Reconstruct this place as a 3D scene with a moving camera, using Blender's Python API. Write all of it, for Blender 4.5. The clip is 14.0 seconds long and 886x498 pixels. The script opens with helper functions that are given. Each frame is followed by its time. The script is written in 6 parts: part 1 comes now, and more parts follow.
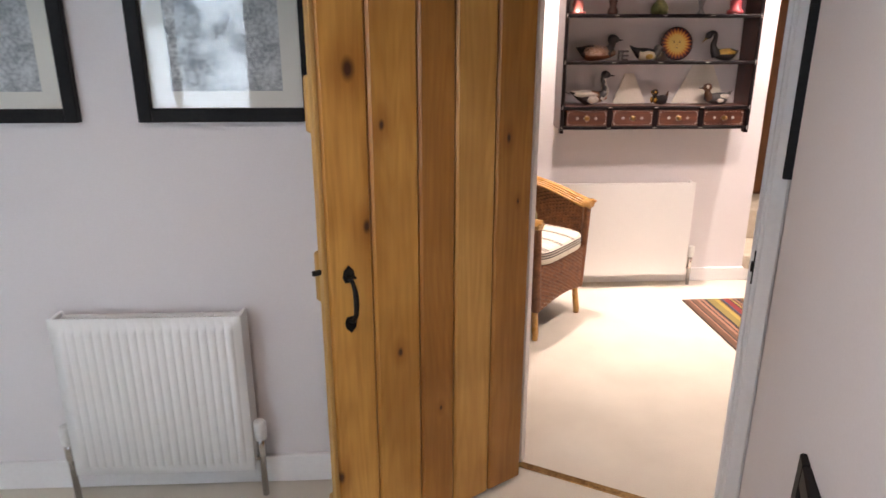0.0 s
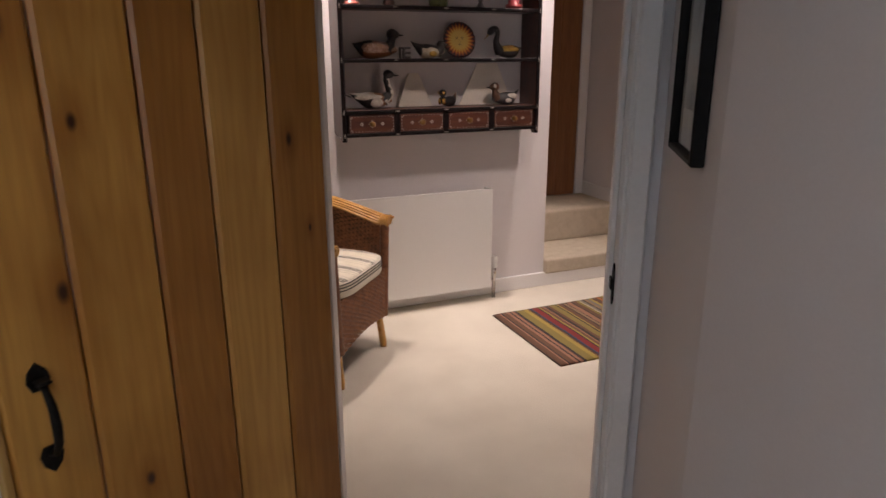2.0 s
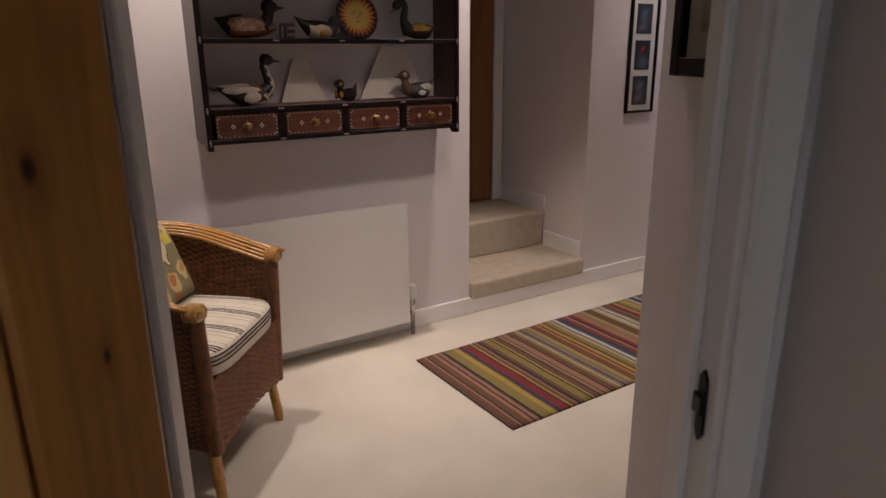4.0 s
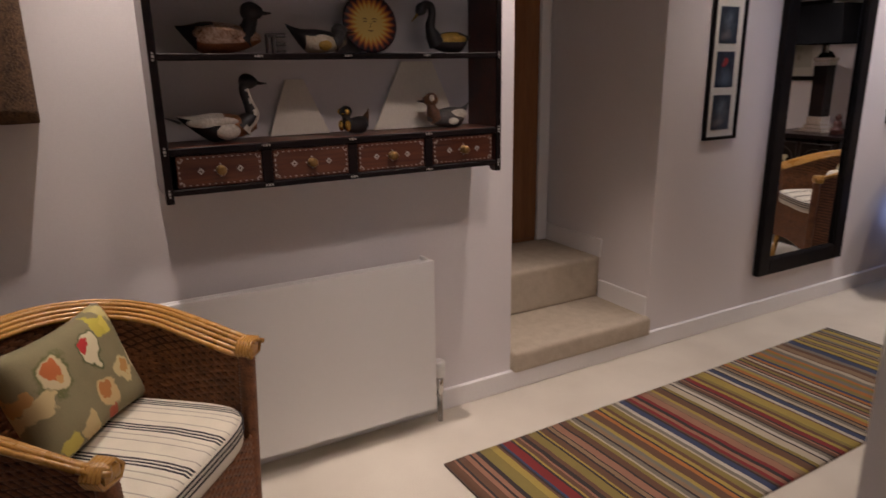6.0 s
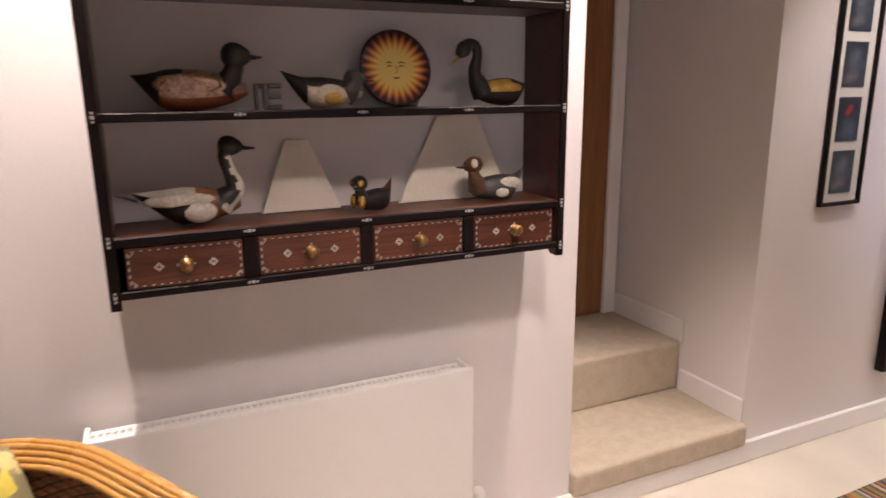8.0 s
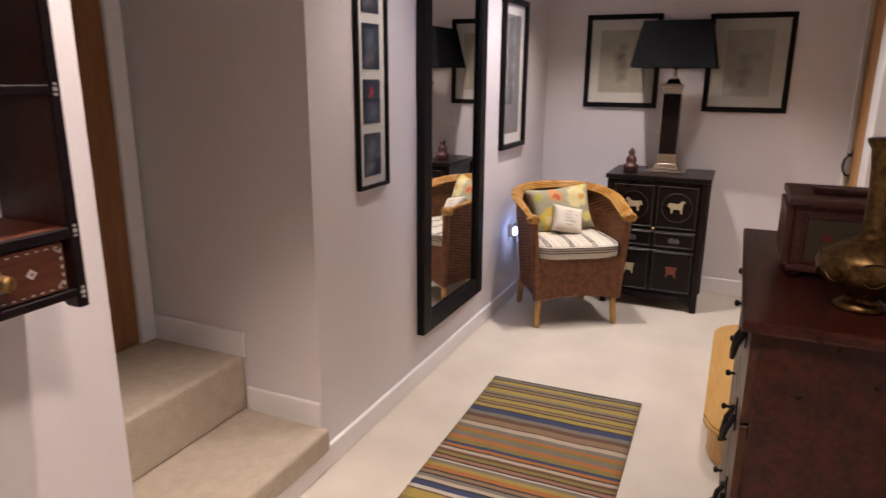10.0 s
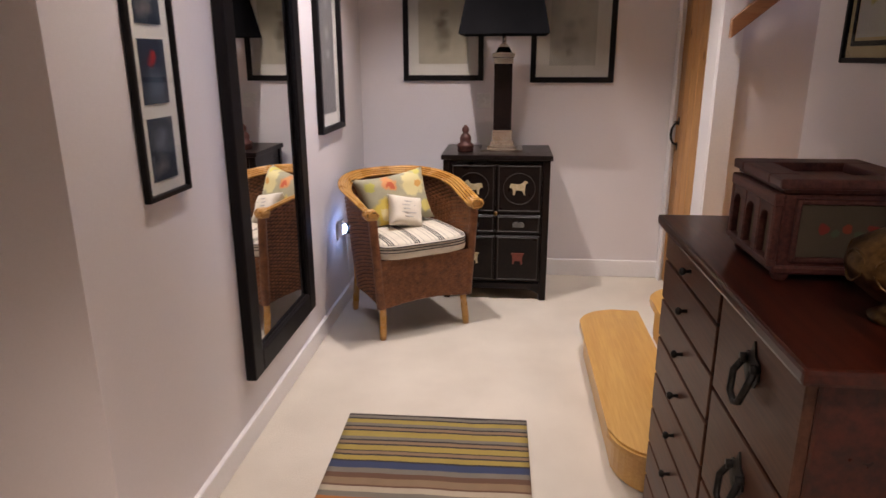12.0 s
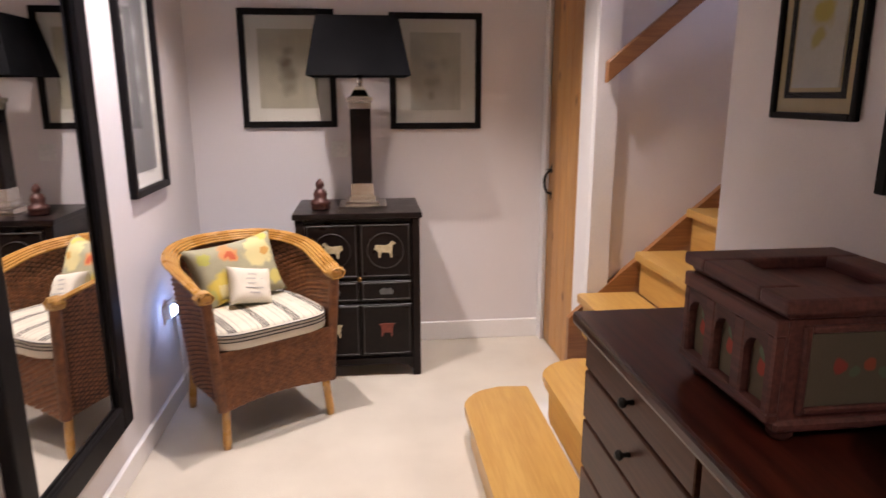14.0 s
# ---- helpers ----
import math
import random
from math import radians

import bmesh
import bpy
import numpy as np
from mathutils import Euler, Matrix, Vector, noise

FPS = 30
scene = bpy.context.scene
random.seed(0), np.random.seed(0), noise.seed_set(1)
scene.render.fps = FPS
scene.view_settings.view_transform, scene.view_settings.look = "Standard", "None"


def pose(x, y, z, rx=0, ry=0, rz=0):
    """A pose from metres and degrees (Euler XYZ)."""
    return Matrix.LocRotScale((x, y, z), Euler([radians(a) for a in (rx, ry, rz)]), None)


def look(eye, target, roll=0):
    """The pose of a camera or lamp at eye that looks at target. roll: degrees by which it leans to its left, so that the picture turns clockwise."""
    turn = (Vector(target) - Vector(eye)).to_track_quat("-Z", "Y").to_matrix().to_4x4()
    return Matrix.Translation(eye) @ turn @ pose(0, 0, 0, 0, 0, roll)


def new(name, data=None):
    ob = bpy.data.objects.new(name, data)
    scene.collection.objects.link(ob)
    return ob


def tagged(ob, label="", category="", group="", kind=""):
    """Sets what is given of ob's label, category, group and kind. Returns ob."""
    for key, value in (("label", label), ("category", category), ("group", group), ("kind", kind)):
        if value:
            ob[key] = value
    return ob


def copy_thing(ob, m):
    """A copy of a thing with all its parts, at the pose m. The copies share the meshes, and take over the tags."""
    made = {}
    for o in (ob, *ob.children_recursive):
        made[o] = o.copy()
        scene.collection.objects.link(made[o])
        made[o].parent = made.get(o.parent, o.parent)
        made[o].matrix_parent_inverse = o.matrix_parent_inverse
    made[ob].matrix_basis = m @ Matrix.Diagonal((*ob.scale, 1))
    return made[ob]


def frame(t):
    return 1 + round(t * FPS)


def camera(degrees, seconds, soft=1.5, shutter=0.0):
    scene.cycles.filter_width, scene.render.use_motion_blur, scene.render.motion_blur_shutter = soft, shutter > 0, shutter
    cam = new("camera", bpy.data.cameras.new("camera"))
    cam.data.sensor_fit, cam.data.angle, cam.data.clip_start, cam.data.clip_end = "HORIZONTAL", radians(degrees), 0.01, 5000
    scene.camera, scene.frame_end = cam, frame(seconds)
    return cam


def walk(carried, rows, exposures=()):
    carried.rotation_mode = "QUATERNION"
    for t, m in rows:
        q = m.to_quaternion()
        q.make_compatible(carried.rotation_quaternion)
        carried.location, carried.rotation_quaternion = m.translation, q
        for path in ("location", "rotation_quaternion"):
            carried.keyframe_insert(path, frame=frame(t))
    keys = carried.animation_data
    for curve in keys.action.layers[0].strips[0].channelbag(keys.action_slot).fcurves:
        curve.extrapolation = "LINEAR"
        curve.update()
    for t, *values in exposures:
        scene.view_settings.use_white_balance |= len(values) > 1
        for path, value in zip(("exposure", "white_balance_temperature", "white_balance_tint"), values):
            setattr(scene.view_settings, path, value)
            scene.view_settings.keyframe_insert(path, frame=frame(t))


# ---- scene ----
cam = camera(68.0, 14.0, shutter=0.4)
PATH = [
    (0, (1.038, 2.012, 1.536), (1.129, 3.913, 0.923), -0.0),
    (0.5, (1.024, 2.12, 1.499), (1.267, 4.012, 0.899), -0.1),
    (1, (1.052, 2.265, 1.461), (1.509, 4.121, 0.874), -0.1),
    (1.5, (1.085, 2.402, 1.434), (1.697, 4.219, 0.866), -0.2),
    (2, (1.101, 2.565, 1.414), (1.83, 4.341, 0.853), -0.2),
    (2.5, (1.089, 2.767, 1.4), (1.963, 4.477, 0.841), -0.1),
    (3, (1.165, 2.944, 1.379), (2.125, 4.605, 0.816), -0.3),
    (3.2, (1.205, 3.007, 1.362), (2.194, 4.652, 0.801), -0.1),
    (5.3, (1.563, 3.726, 1.338), (2.594, 5.342, 0.768), -0.6),
    (5.5, (1.613, 3.774, 1.351), (2.637, 5.396, 0.786), -0.5),
    (6, (1.691, 3.889, 1.362), (2.634, 5.57, 0.828), -0.9),
    (6.5, (1.748, 4.019, 1.391), (2.536, 5.782, 0.872), -0.7),
    (7, (1.809, 4.156, 1.424), (2.575, 5.938, 0.935), -0.7),
    (7.5, (1.88, 4.254, 1.429), (2.639, 6.047, 0.972), -0.6),
    (8, (1.998, 4.364, 1.438), (2.799, 6.138, 0.979), -0.6),
    (8.5, (2.086, 4.447, 1.446), (3.156, 6.068, 0.97), -0.2),
    (9, (2.124, 4.552, 1.447), (3.557, 5.866, 0.976), -0.3),
    (9.2, (2.126, 4.612, 1.458), (3.67, 5.789, 0.978), 0.1),
    (11.3, (2.559, 4.947, 1.364), (4.438, 5.349, 0.81), -0.4),
    (11.5, (2.615, 5.013, 1.366), (4.508, 5.338, 0.807), -0.2),
    (11.7, (2.677, 5.056, 1.367), (4.578, 5.323, 0.807), -0.2),
    (12, (2.751, 5.105, 1.364), (4.661, 5.298, 0.804), -0.2),
    (12.5, (2.916, 5.115, 1.355), (4.834, 5.244, 0.804), -0.4),
    (13, (3.086, 5.102, 1.363), (5.017, 5.182, 0.85), -0.4),
    (13.5, (3.171, 5.077, 1.373), (5.111, 5.082, 0.887), -0.4),
    (14, (3.265, 5.115, 1.395), (5.2, 4.896, 0.938), -0.1),
]
EXPOSURES = [(0.0, 0.85), (0.5, 1.05), (1.0, 0.75), (1.5, 0.0), (2.0, -0.4), (2.5, -0.68), (3.0, -0.75), (5.3, -0.92), (6.0, -0.85), (6.5, -0.66), (7.5, 0.18), (8.5, 0.42), (9.0, 0.12), (11.5, 0.03), (12.5, 0.0), (14.0, 0.40)]
walk(cam, [(t, look(eye, target, roll)) for t, eye, target, roll in PATH], EXPOSURES)

# ---- world and light ----
world = bpy.data.worlds.new("world")
scene.world = world
world.use_nodes = True
wn = world.node_tree.nodes
sky = wn.new("ShaderNodeTexSky")
sky.sky_type, sky.sun_disc = "NISHITA", False
sky.sun_elevation, sky.sun_rotation = radians(25), radians(200)
wn["Background"].inputs["Strength"].default_value = 0.12
world.node_tree.links.new(sky.outputs[0], wn["Background"].inputs["Color"])


def lamp(name, kind, place, target, power, colour, size=0.05, cone=100, blend=0.4):
    data = bpy.data.lights.new(name, kind)
    data.energy, data.color = power, colour
    if kind == "AREA":
        data.shape, data.size, data.size_y = "RECTANGLE", size, size
    else:
        data.shadow_soft_size = size
    if kind == "SPOT":
        data.spot_size, data.spot_blend = radians(cone), blend
    ob = new(name, data)
    ob.matrix_world = look(place, target)
    return ob


CEIL = 2.36
WARM = (1.0, 0.84, 0.79)
# ceiling downlights of the hall
SPOTS = [(1.87, 5.75), (3.13, 5.74), (4.40, 5.62), (5.85, 5.50), (2.68, 4.90), (5.75, 4.72)]
POWER = [122, 122, 40, 95, 122, 86]
CONES = [70, 70, 92, 114, 114, 104]
TINTS = [(1.0, 0.83, 0.75), (1.0, 0.83, 0.77), (1.0, 0.86, 0.81), (1.0, 0.88, 0.86), (1.0, 0.81, 0.74), (1.0, 0.88, 0.86)]
SIZES = [0.018, 0.018, 0.018, 0.018, 0.10, 0.05]
for (sx, sy), pw, cone, soft, tint in zip(SPOTS, POWER, CONES, SIZES, TINTS):
    lamp("downlight_lamp", "SPOT", (sx, sy, CEIL - 0.03), (sx, sy + 0.001, 0), pw, tint, soft, cone, 0.9)
# the night light by the chair
lamp("night_light_lamp", "POINT", (6.16, 5.955, 0.47), (6.16, 5, 0.47), 0.7, (0.35, 0.5, 1.0), 0.02)
# unseen fill lamp on the study ceiling, added to brighten door and wall
lamp("study_fill_lamp", "SPOT", (0.45, 2.5, CEIL - 0.03), (0.45, 2.501, 0), 22, WARM, 0.03, 140, 0.6)
# daylight down the stairs, through an unseen window opening added at their end
lamp("stair_daylight_fill", "AREA", (5.4, 0.16, 2.55), (5.55, 4.0, 1.5), 130, (0.50, 0.60, 1.0), 0.8)


# ---- materials ----
def mat(name, a, b=None, rough=0.6, scale=8.0, bump=0.1, fine=60.0, metal=0.0, stretch=(1, 1, 1), spec=0.5, coat=0.0, dist=0.002, vary=0.0):
    """Two colours mixed at a large and a fine scale, with fine relief."""
    m = bpy.data.materials.new(name)
    m.use_nodes = True
    n, ln = m.node_tree.nodes, m.node_tree.links
    p = n["Principled BSDF"]
    b = b or tuple(c * 0.85 for c in a)
    tc = n.new("ShaderNodeTexCoord")
    mp = n.new("ShaderNodeMapping")
    mp.inputs["Scale"].default_value = stretch
    ln.new(tc.outputs["Object"], mp.inputs[0])
    big, small = n.new("ShaderNodeTexNoise"), n.new("ShaderNodeTexNoise")
    big.inputs["Scale"].default_value, small.inputs["Scale"].default_value = scale, fine
    big.inputs["Detail"].default_value, small.inputs["Detail"].default_value = 4, 3
    ln.new(mp.outputs[0], big.inputs["Vector"]), ln.new(mp.outputs[0], small.inputs["Vector"])
    add = n.new("ShaderNodeMath")
    add.operation = "ADD"
    half = n.new("ShaderNodeMath")
    half.operation = "MULTIPLY"
    half.inputs[1].default_value = 0.5
    ln.new(big.outputs[0], add.inputs[0]), ln.new(small.outputs[0], add.inputs[1]), ln.new(add.outputs[0], half.inputs[0])
    ramp = n.new("ShaderNodeValToRGB")
    ramp.color_ramp.elements[0].position, ramp.color_ramp.elements[1].position = 0.38, 0.62
    ramp.color_ramp.elements[0].color, ramp.color_ramp.elements[1].color = (*b, 1), (*a, 1)
    ln.new(half.outputs[0], ramp.inputs[0])
    out = ramp.outputs[0]
    if vary:
        info, hsv, rng = n.new("ShaderNodeObjectInfo"), n.new("ShaderNodeHueSaturation"), n.new("ShaderNodeMapRange")
        rng.inputs["To Min"].default_value, rng.inputs["To Max"].default_value = 1 - vary, 1 + vary
        ln.new(info.outputs["Random"], rng.inputs["Value"]), ln.new(rng.outputs[0], hsv.inputs["Value"]), ln.new(out, hsv.inputs["Color"])
        out = hsv.outputs[0]
    ln.new(out, p.inputs["Base Color"])
    rr = n.new("ShaderNodeMapRange")
    rr.inputs["To Min"].default_value, rr.inputs["To Max"].default_value = max(0.02, rough - 0.08), min(1, rough + 0.08)
    ln.new(big.outputs[0], rr.inputs["Value"]), ln.new(rr.outputs[0], p.inputs["Roughness"])
    p.inputs["Metallic"].default_value, p.inputs["Specular IOR Level"].default_value, p.inputs["Coat Weight"].default_value = metal, spec, coat
    if bump:
        bp = n.new("ShaderNodeBump")
        bp.inputs["Strength"].default_value, bp.inputs["Distance"].default_value = bump, dist
        ln.new(small.outputs[0], bp.inputs["Height"]), ln.new(bp.outputs[0], p.inputs["Normal"])
    return m


def wood(name, a, b, axis=2, rough=0.45, scale=1.0, coat=0.0, vary=0.0, knots=False):
    """Long grain along an axis."""
    st = [14.0, 14.0, 14.0]
    st[axis] = 0.9
    m = mat(name, a, b, rough, 1.6 * scale, 0.12, 9 * scale, stretch=st, coat=coat, dist=0.0015, vary=vary)
    if knots:
        n, ln = m.node_tree.nodes, m.node_tree.links
        p = n["Principled BSDF"]
        src = p.inputs["Base Color"].links[0].from_socket
        tc, vo = n.new("ShaderNodeTexCoord"), n.new("ShaderNodeTexVoronoi")
        sp, cb, wob = n.new("ShaderNodeSeparateXYZ"), n.new("ShaderNodeCombineXYZ"), n.new("ShaderNodeMapping")
        wob.inputs["Scale"].default_value = (3.4, 1.7, 1.0)
        vo.voronoi_dimensions = "2D"
        vo.inputs["Scale"].default_value = 1.0
        ln.new(tc.outputs["Object"], sp.inputs[0]), ln.new(sp.outputs[0], cb.inputs[0]), ln.new(sp.outputs[2], cb.inputs[1])
        ln.new(cb.outputs[0], wob.inputs[0]), ln.new(wob.outputs[0], vo.inputs["Vector"])
        r = n.new("ShaderNodeValToRGB")
        r.color_ramp.elements[0].position, r.color_ramp.elements[1].position = 0.018, 0.06
        r.color_ramp.elements[0].color, r.color_ramp.elements[1].color = (0.25, 0.15, 0.1, 1), (1, 1, 1, 1)
        mx = n.new("ShaderNodeMixRGB")
        mx.blend_type, mx.inputs[0].default_value = "MULTIPLY", 1
        ln.new(vo.outputs["Distance"], r.inputs[0]), ln.new(src, mx.inputs[1]), ln.new(r.outputs[0], mx.inputs[2])
        ln.new(mx.outputs[0], p.inputs["Base Color"])
    return m


def plank_wood(name, a, b, shift, knots):
    """Oak board with arched growth rings and a few knots at (x, z, radius) on the board."""
    m = wood(name, a, b, 2, 0.40, 0.6)
    n, ln = m.node_tree.nodes, m.node_tree.links
    p = n["Principled BSDF"]
    out = p.inputs["Base Color"].links[0].from_socket
    tc, mp, ns = n.new("ShaderNodeTexCoord"), n.new("ShaderNodeMapping"), n.new("ShaderNodeTexNoise")
    mp.inputs["Location"].default_value, mp.inputs["Scale"].default_value = (shift, shift * 0.7, shift * 1.3), (7.0, 7.0, 0.75)
    ns.inputs["Scale"].default_value, ns.inputs["Detail"].default_value, ns.inputs["Roughness"].default_value = 1.0, 2.0, 0.35
    ln.new(tc.outputs["Object"], mp.inputs[0]), ln.new(mp.outputs[0], ns.inputs["Vector"])

    def op(kind, one, two):
        q = n.new("ShaderNodeMath")
        q.operation = kind
        for sock, v in zip(q.inputs, (one, two)):
            if isinstance(v, (int, float)):
                sock.default_value = v
            else:
                ln.new(v, sock)
        return q.outputs[0]

    def times(colour, value, lo, hi, dark):
        r, mx = n.new("ShaderNodeValToRGB"), n.new("ShaderNodeMixRGB")
        r.color_ramp.elements[0].position, r.color_ramp.elements[1].position = lo, hi
        r.color_ramp.elements[0].color, r.color_ramp.elements[1].color = (*dark, 1), (1, 1, 1, 1)
        mx.blend_type, mx.inputs[0].default_value = "MULTIPLY", 1
        ln.new(value, r.inputs[0]), ln.new(colour, mx.inputs[1]), ln.new(r.outputs[0], mx.inputs[2])
        return mx.outputs[0]

    rings = op("PINGPONG", op("MULTIPLY", ns.outputs[0], 17.0), 0.5)
    out = times(out, rings, 0.0, 0.34, (0.93, 0.89, 0.84))
    cloud = n.new("ShaderNodeTexNoise")
    cloud.inputs["Scale"].default_value = 3.0
    ln.new(tc.outputs["Object"], cloud.inputs["Vector"])
    out = times(out, cloud.outputs[0], 0.34, 0.60, (0.80, 0.74, 0.66))
    sp = n.new("ShaderNodeSeparateXYZ")
    ln.new(tc.outputs["Object"], sp.inputs[0])
    wob = op("MULTIPLY", op("SUBTRACT", ns.outputs[0], 0.5), 0.05)
    for kx, kz, kr in knots:
        dx = op("ADD", op("SUBTRACT", sp.outputs[0], kx), wob)
        dz = op("MULTIPLY", op("SUBTRACT", sp.outputs[2], kz), 0.55)
        dist = op("SQRT", op("ADD", op("MULTIPLY", dx, dx), op("MULTIPLY", dz, dz)), 0.0)
        out = times(out, op("DIVIDE", dist, kr), 0.35, 1.0, (0.13, 0.07, 0.04))
        out = times(out, op("DIVIDE", dist, kr * 3.5), 0.2, 1.0, (0.72, 0.6, 0.46))
    ln.new(out, p.inputs["Base Color"])
    return m


def stripes(name, axis, bands, rough=0.9, period=1.0, bump=0.3, weave=500.0):
    """Bands of colour along one axis: (start, colour) rows over one period in metres."""
    m = mat(name, (1, 1, 1), (0.86, 0.86, 0.86), rough, 12, bump, weave, dist=0.001)
    n, ln = m.node_tree.nodes, m.node_tree.links
    p = n["Principled BSDF"]
    src = p.inputs["Base Color"].links[0].from_socket
    tc, sep = n.new("ShaderNodeTexCoord"), n.new("ShaderNodeSeparateXYZ")
    ln.new(tc.outputs["Object"], sep.inputs[0])
    wob, wm = n.new("ShaderNodeTexNoise"), n.new("ShaderNodeMath")
    wob.inputs["Scale"].default_value = 9.0
    wm.operation, wm.inputs[1].default_value = "MULTIPLY_ADD", 0.006
    ln.new(wob.outputs[0], wm.inputs[0]), ln.new(sep.outputs[axis], wm.inputs[2])
    dv, fr = n.new("ShaderNodeMath"), n.new("ShaderNodeMath")
    dv.operation, dv.inputs[1].default_value, fr.operation = "DIVIDE", period, "FRACT"
    ln.new(wm.outputs[0], dv.inputs[0]), ln.new(dv.outputs[0], fr.inputs[0])
    out = None
    for i in range(0, len(bands), 30):  # a ramp holds 32 stops
        chunk = bands[i:i + 30]
        r = n.new("ShaderNodeValToRGB")
        r.color_ramp.interpolation = "CONSTANT"
        el = r.color_ramp.elements
        el[0].position, el[0].color = chunk[0][0], (*chunk[0][1], 1)
        el.remove(el[1])
        for pos, col in chunk[1:]:
            e = el.new(pos)
            e.color = (*col, 1)
        ln.new(fr.outputs[0], r.inputs[0])
        if out is None:
            out = r.outputs[0]
        else:
            gt, mx = n.new("ShaderNodeMath"), n.new("ShaderNodeMixRGB")
            gt.operation, gt.inputs[1].default_value = "GREATER_THAN", chunk[0][0]
            ln.new(fr.outputs[0], gt.inputs[0]), ln.new(gt.outputs[0], mx.inputs[0])
            ln.new(out, mx.inputs[1]), ln.new(r.outputs[0], mx.inputs[2])
            out = mx.outputs[0]
    mul = n.new("ShaderNodeMixRGB")
    mul.blend_type, mul.inputs[0].default_value = "MULTIPLY", 1
    ln.new(src, mul.inputs[1]), ln.new(out, mul.inputs[2]), ln.new(mul.outputs[0], p.inputs["Base Color"])
    return m


def blotches(name, base, spots, rough=0.85, soft=0.25, wobble=0.035, axes=(0, 2), bump=0.2, fine=400.0, shade=0.85):
    """A ground colour with soft-edged spots: (u, v, radius, colour), in metres over two object axes."""
    m = mat(name, base, tuple(c * shade for c in base), rough, 14, bump, fine, dist=0.0008)
    n, ln = m.node_tree.nodes, m.node_tree.links
    p = n["Principled BSDF"]
    out = p.inputs["Base Color"].links[0].from_socket
    tc, noi, vm = n.new("ShaderNodeTexCoord"), n.new("ShaderNodeTexNoise"), n.new("ShaderNodeVectorMath")
    noi.inputs["Scale"].default_value, noi.inputs["Detail"].default_value = 22.0, 3
    vm.operation = "MULTIPLY_ADD"
    vm.inputs[1].default_value = (wobble,) * 3
    ln.new(tc.outputs["Object"], noi.inputs["Vector"]), ln.new(noi.outputs["Color"], vm.inputs[0]), ln.new(tc.outputs["Object"], vm.inputs[2])
    flat = n.new("ShaderNodeVectorMath")
    flat.operation = "MULTIPLY"
    mask = [0, 0, 0]
    mask[axes[0]] = mask[axes[1]] = 1
    flat.inputs[1].default_value = mask
    ln.new(vm.outputs[0], flat.inputs[0])
    for u, v, rad, col in spots:
        d, c = n.new("ShaderNodeVectorMath"), [0, 0, 0]
        c[axes[0]], c[axes[1]] = u + wobble / 2, v + wobble / 2
        d.operation = "DISTANCE"
        d.inputs[1].default_value = c
        ln.new(flat.outputs[0], d.inputs[0])
        r = n.new("ShaderNodeMapRange")
        r.inputs["From Min"].default_value, r.inputs["From Max"].default_value = rad * (1 - soft), rad
        r.inputs["To Min"].default_value, r.inputs["To Max"].default_value = 1, 0
        mx = n.new("ShaderNodeMixRGB")
        mx.inputs[2].default_value = (*col, 1)
        ln.new(d.outputs["Value"], r.inputs["Value"]), ln.new(r.outputs[0], mx.inputs[0]), ln.new(out, mx.inputs[1])
        out = mx.outputs[0]
    ln.new(out, p.inputs["Base Color"])
    return m


def glass(name, tint=(1, 1, 1)):
    """Thin picture glass: clear, with a gloss by angle."""
    m = bpy.data.materials.new(name)
    m.use_nodes = True
    n, ln = m.node_tree.nodes, m.node_tree.links
    n.remove(n["Principled BSDF"])
    tr, gl, mx, fr = n.new("ShaderNodeBsdfTransparent"), n.new("ShaderNodeBsdfGlossy"), n.new("ShaderNodeMixShader"), n.new("ShaderNodeFresnel")
    tr.inputs[0].default_value = (*tint, 1)
    gl.inputs["Roughness"].default_value = 0.02
    fr.inputs[0].default_value = 1.5
    ln.new(fr.outputs[0], mx.inputs[0]), ln.new(tr.outputs[0], mx.inputs[1]), ln.new(gl.outputs[0], mx.inputs[2])
    ln.new(mx.outputs[0], n["Material Output"].inputs[0])
    return m


def glow(name, colour, strength):
    m = bpy.data.materials.new(name)
    m.use_nodes = True
    p = m.node_tree.nodes["Principled BSDF"]
    p.inputs["Base Color"].default_value = (*colour, 1)
    p.inputs["Emission Color"].default_value, p.inputs["Emission Strength"].default_value = (*colour, 1), strength
    return m


PAINT = mat("wall_paint", (0.74, 0.70, 0.70), (0.71, 0.67, 0.67), 0.75, 1.2, 0.12, 220, dist=0.0006)
TRIM = mat("white_gloss_paint", (0.82, 0.80, 0.79), (0.78, 0.76, 0.75), 0.35, 3, 0.06, 90, dist=0.0006)
CEILING = mat("ceiling_paint", (0.8, 0.79, 0.77), (0.77, 0.76, 0.74), 0.8, 2, 0.1, 150)
CARPET = mat("cream_carpet", (0.76, 0.70, 0.60), (0.64, 0.58, 0.49), 0.95, 3, 0.9, 420, spec=0.1, dist=0.004)
STAIR_CARPET = mat("beige_stair_carpet", (0.58, 0.50, 0.39), (0.49, 0.415, 0.32), 0.95, 22, 1.0, 260, spec=0.1, dist=0.005)
RAD = mat("radiator_enamel", (0.83, 0.82, 0.80), (0.82, 0.81, 0.79), 0.38, 1.5, 0.0, 60)
OAK = wood("oak_door", (0.62, 0.325, 0.10), (0.43, 0.20, 0.055), 2, 0.42, 0.45, vary=0.26, knots=True)
OAK_EDGE = wood("pale_oak_edge", (0.58, 0.34, 0.10), (0.46, 0.25, 0.07), 2, 0.5)
OAK_STEP = wood("oak_stair_tread", (0.56, 0.33, 0.092), (0.46, 0.25, 0.062), 0, 0.38, coat=0.15)
OAK_STRING = wood("oak_stringer", (0.36, 0.16, 0.06), (0.24, 0.10, 0.035), 1, 0.4)
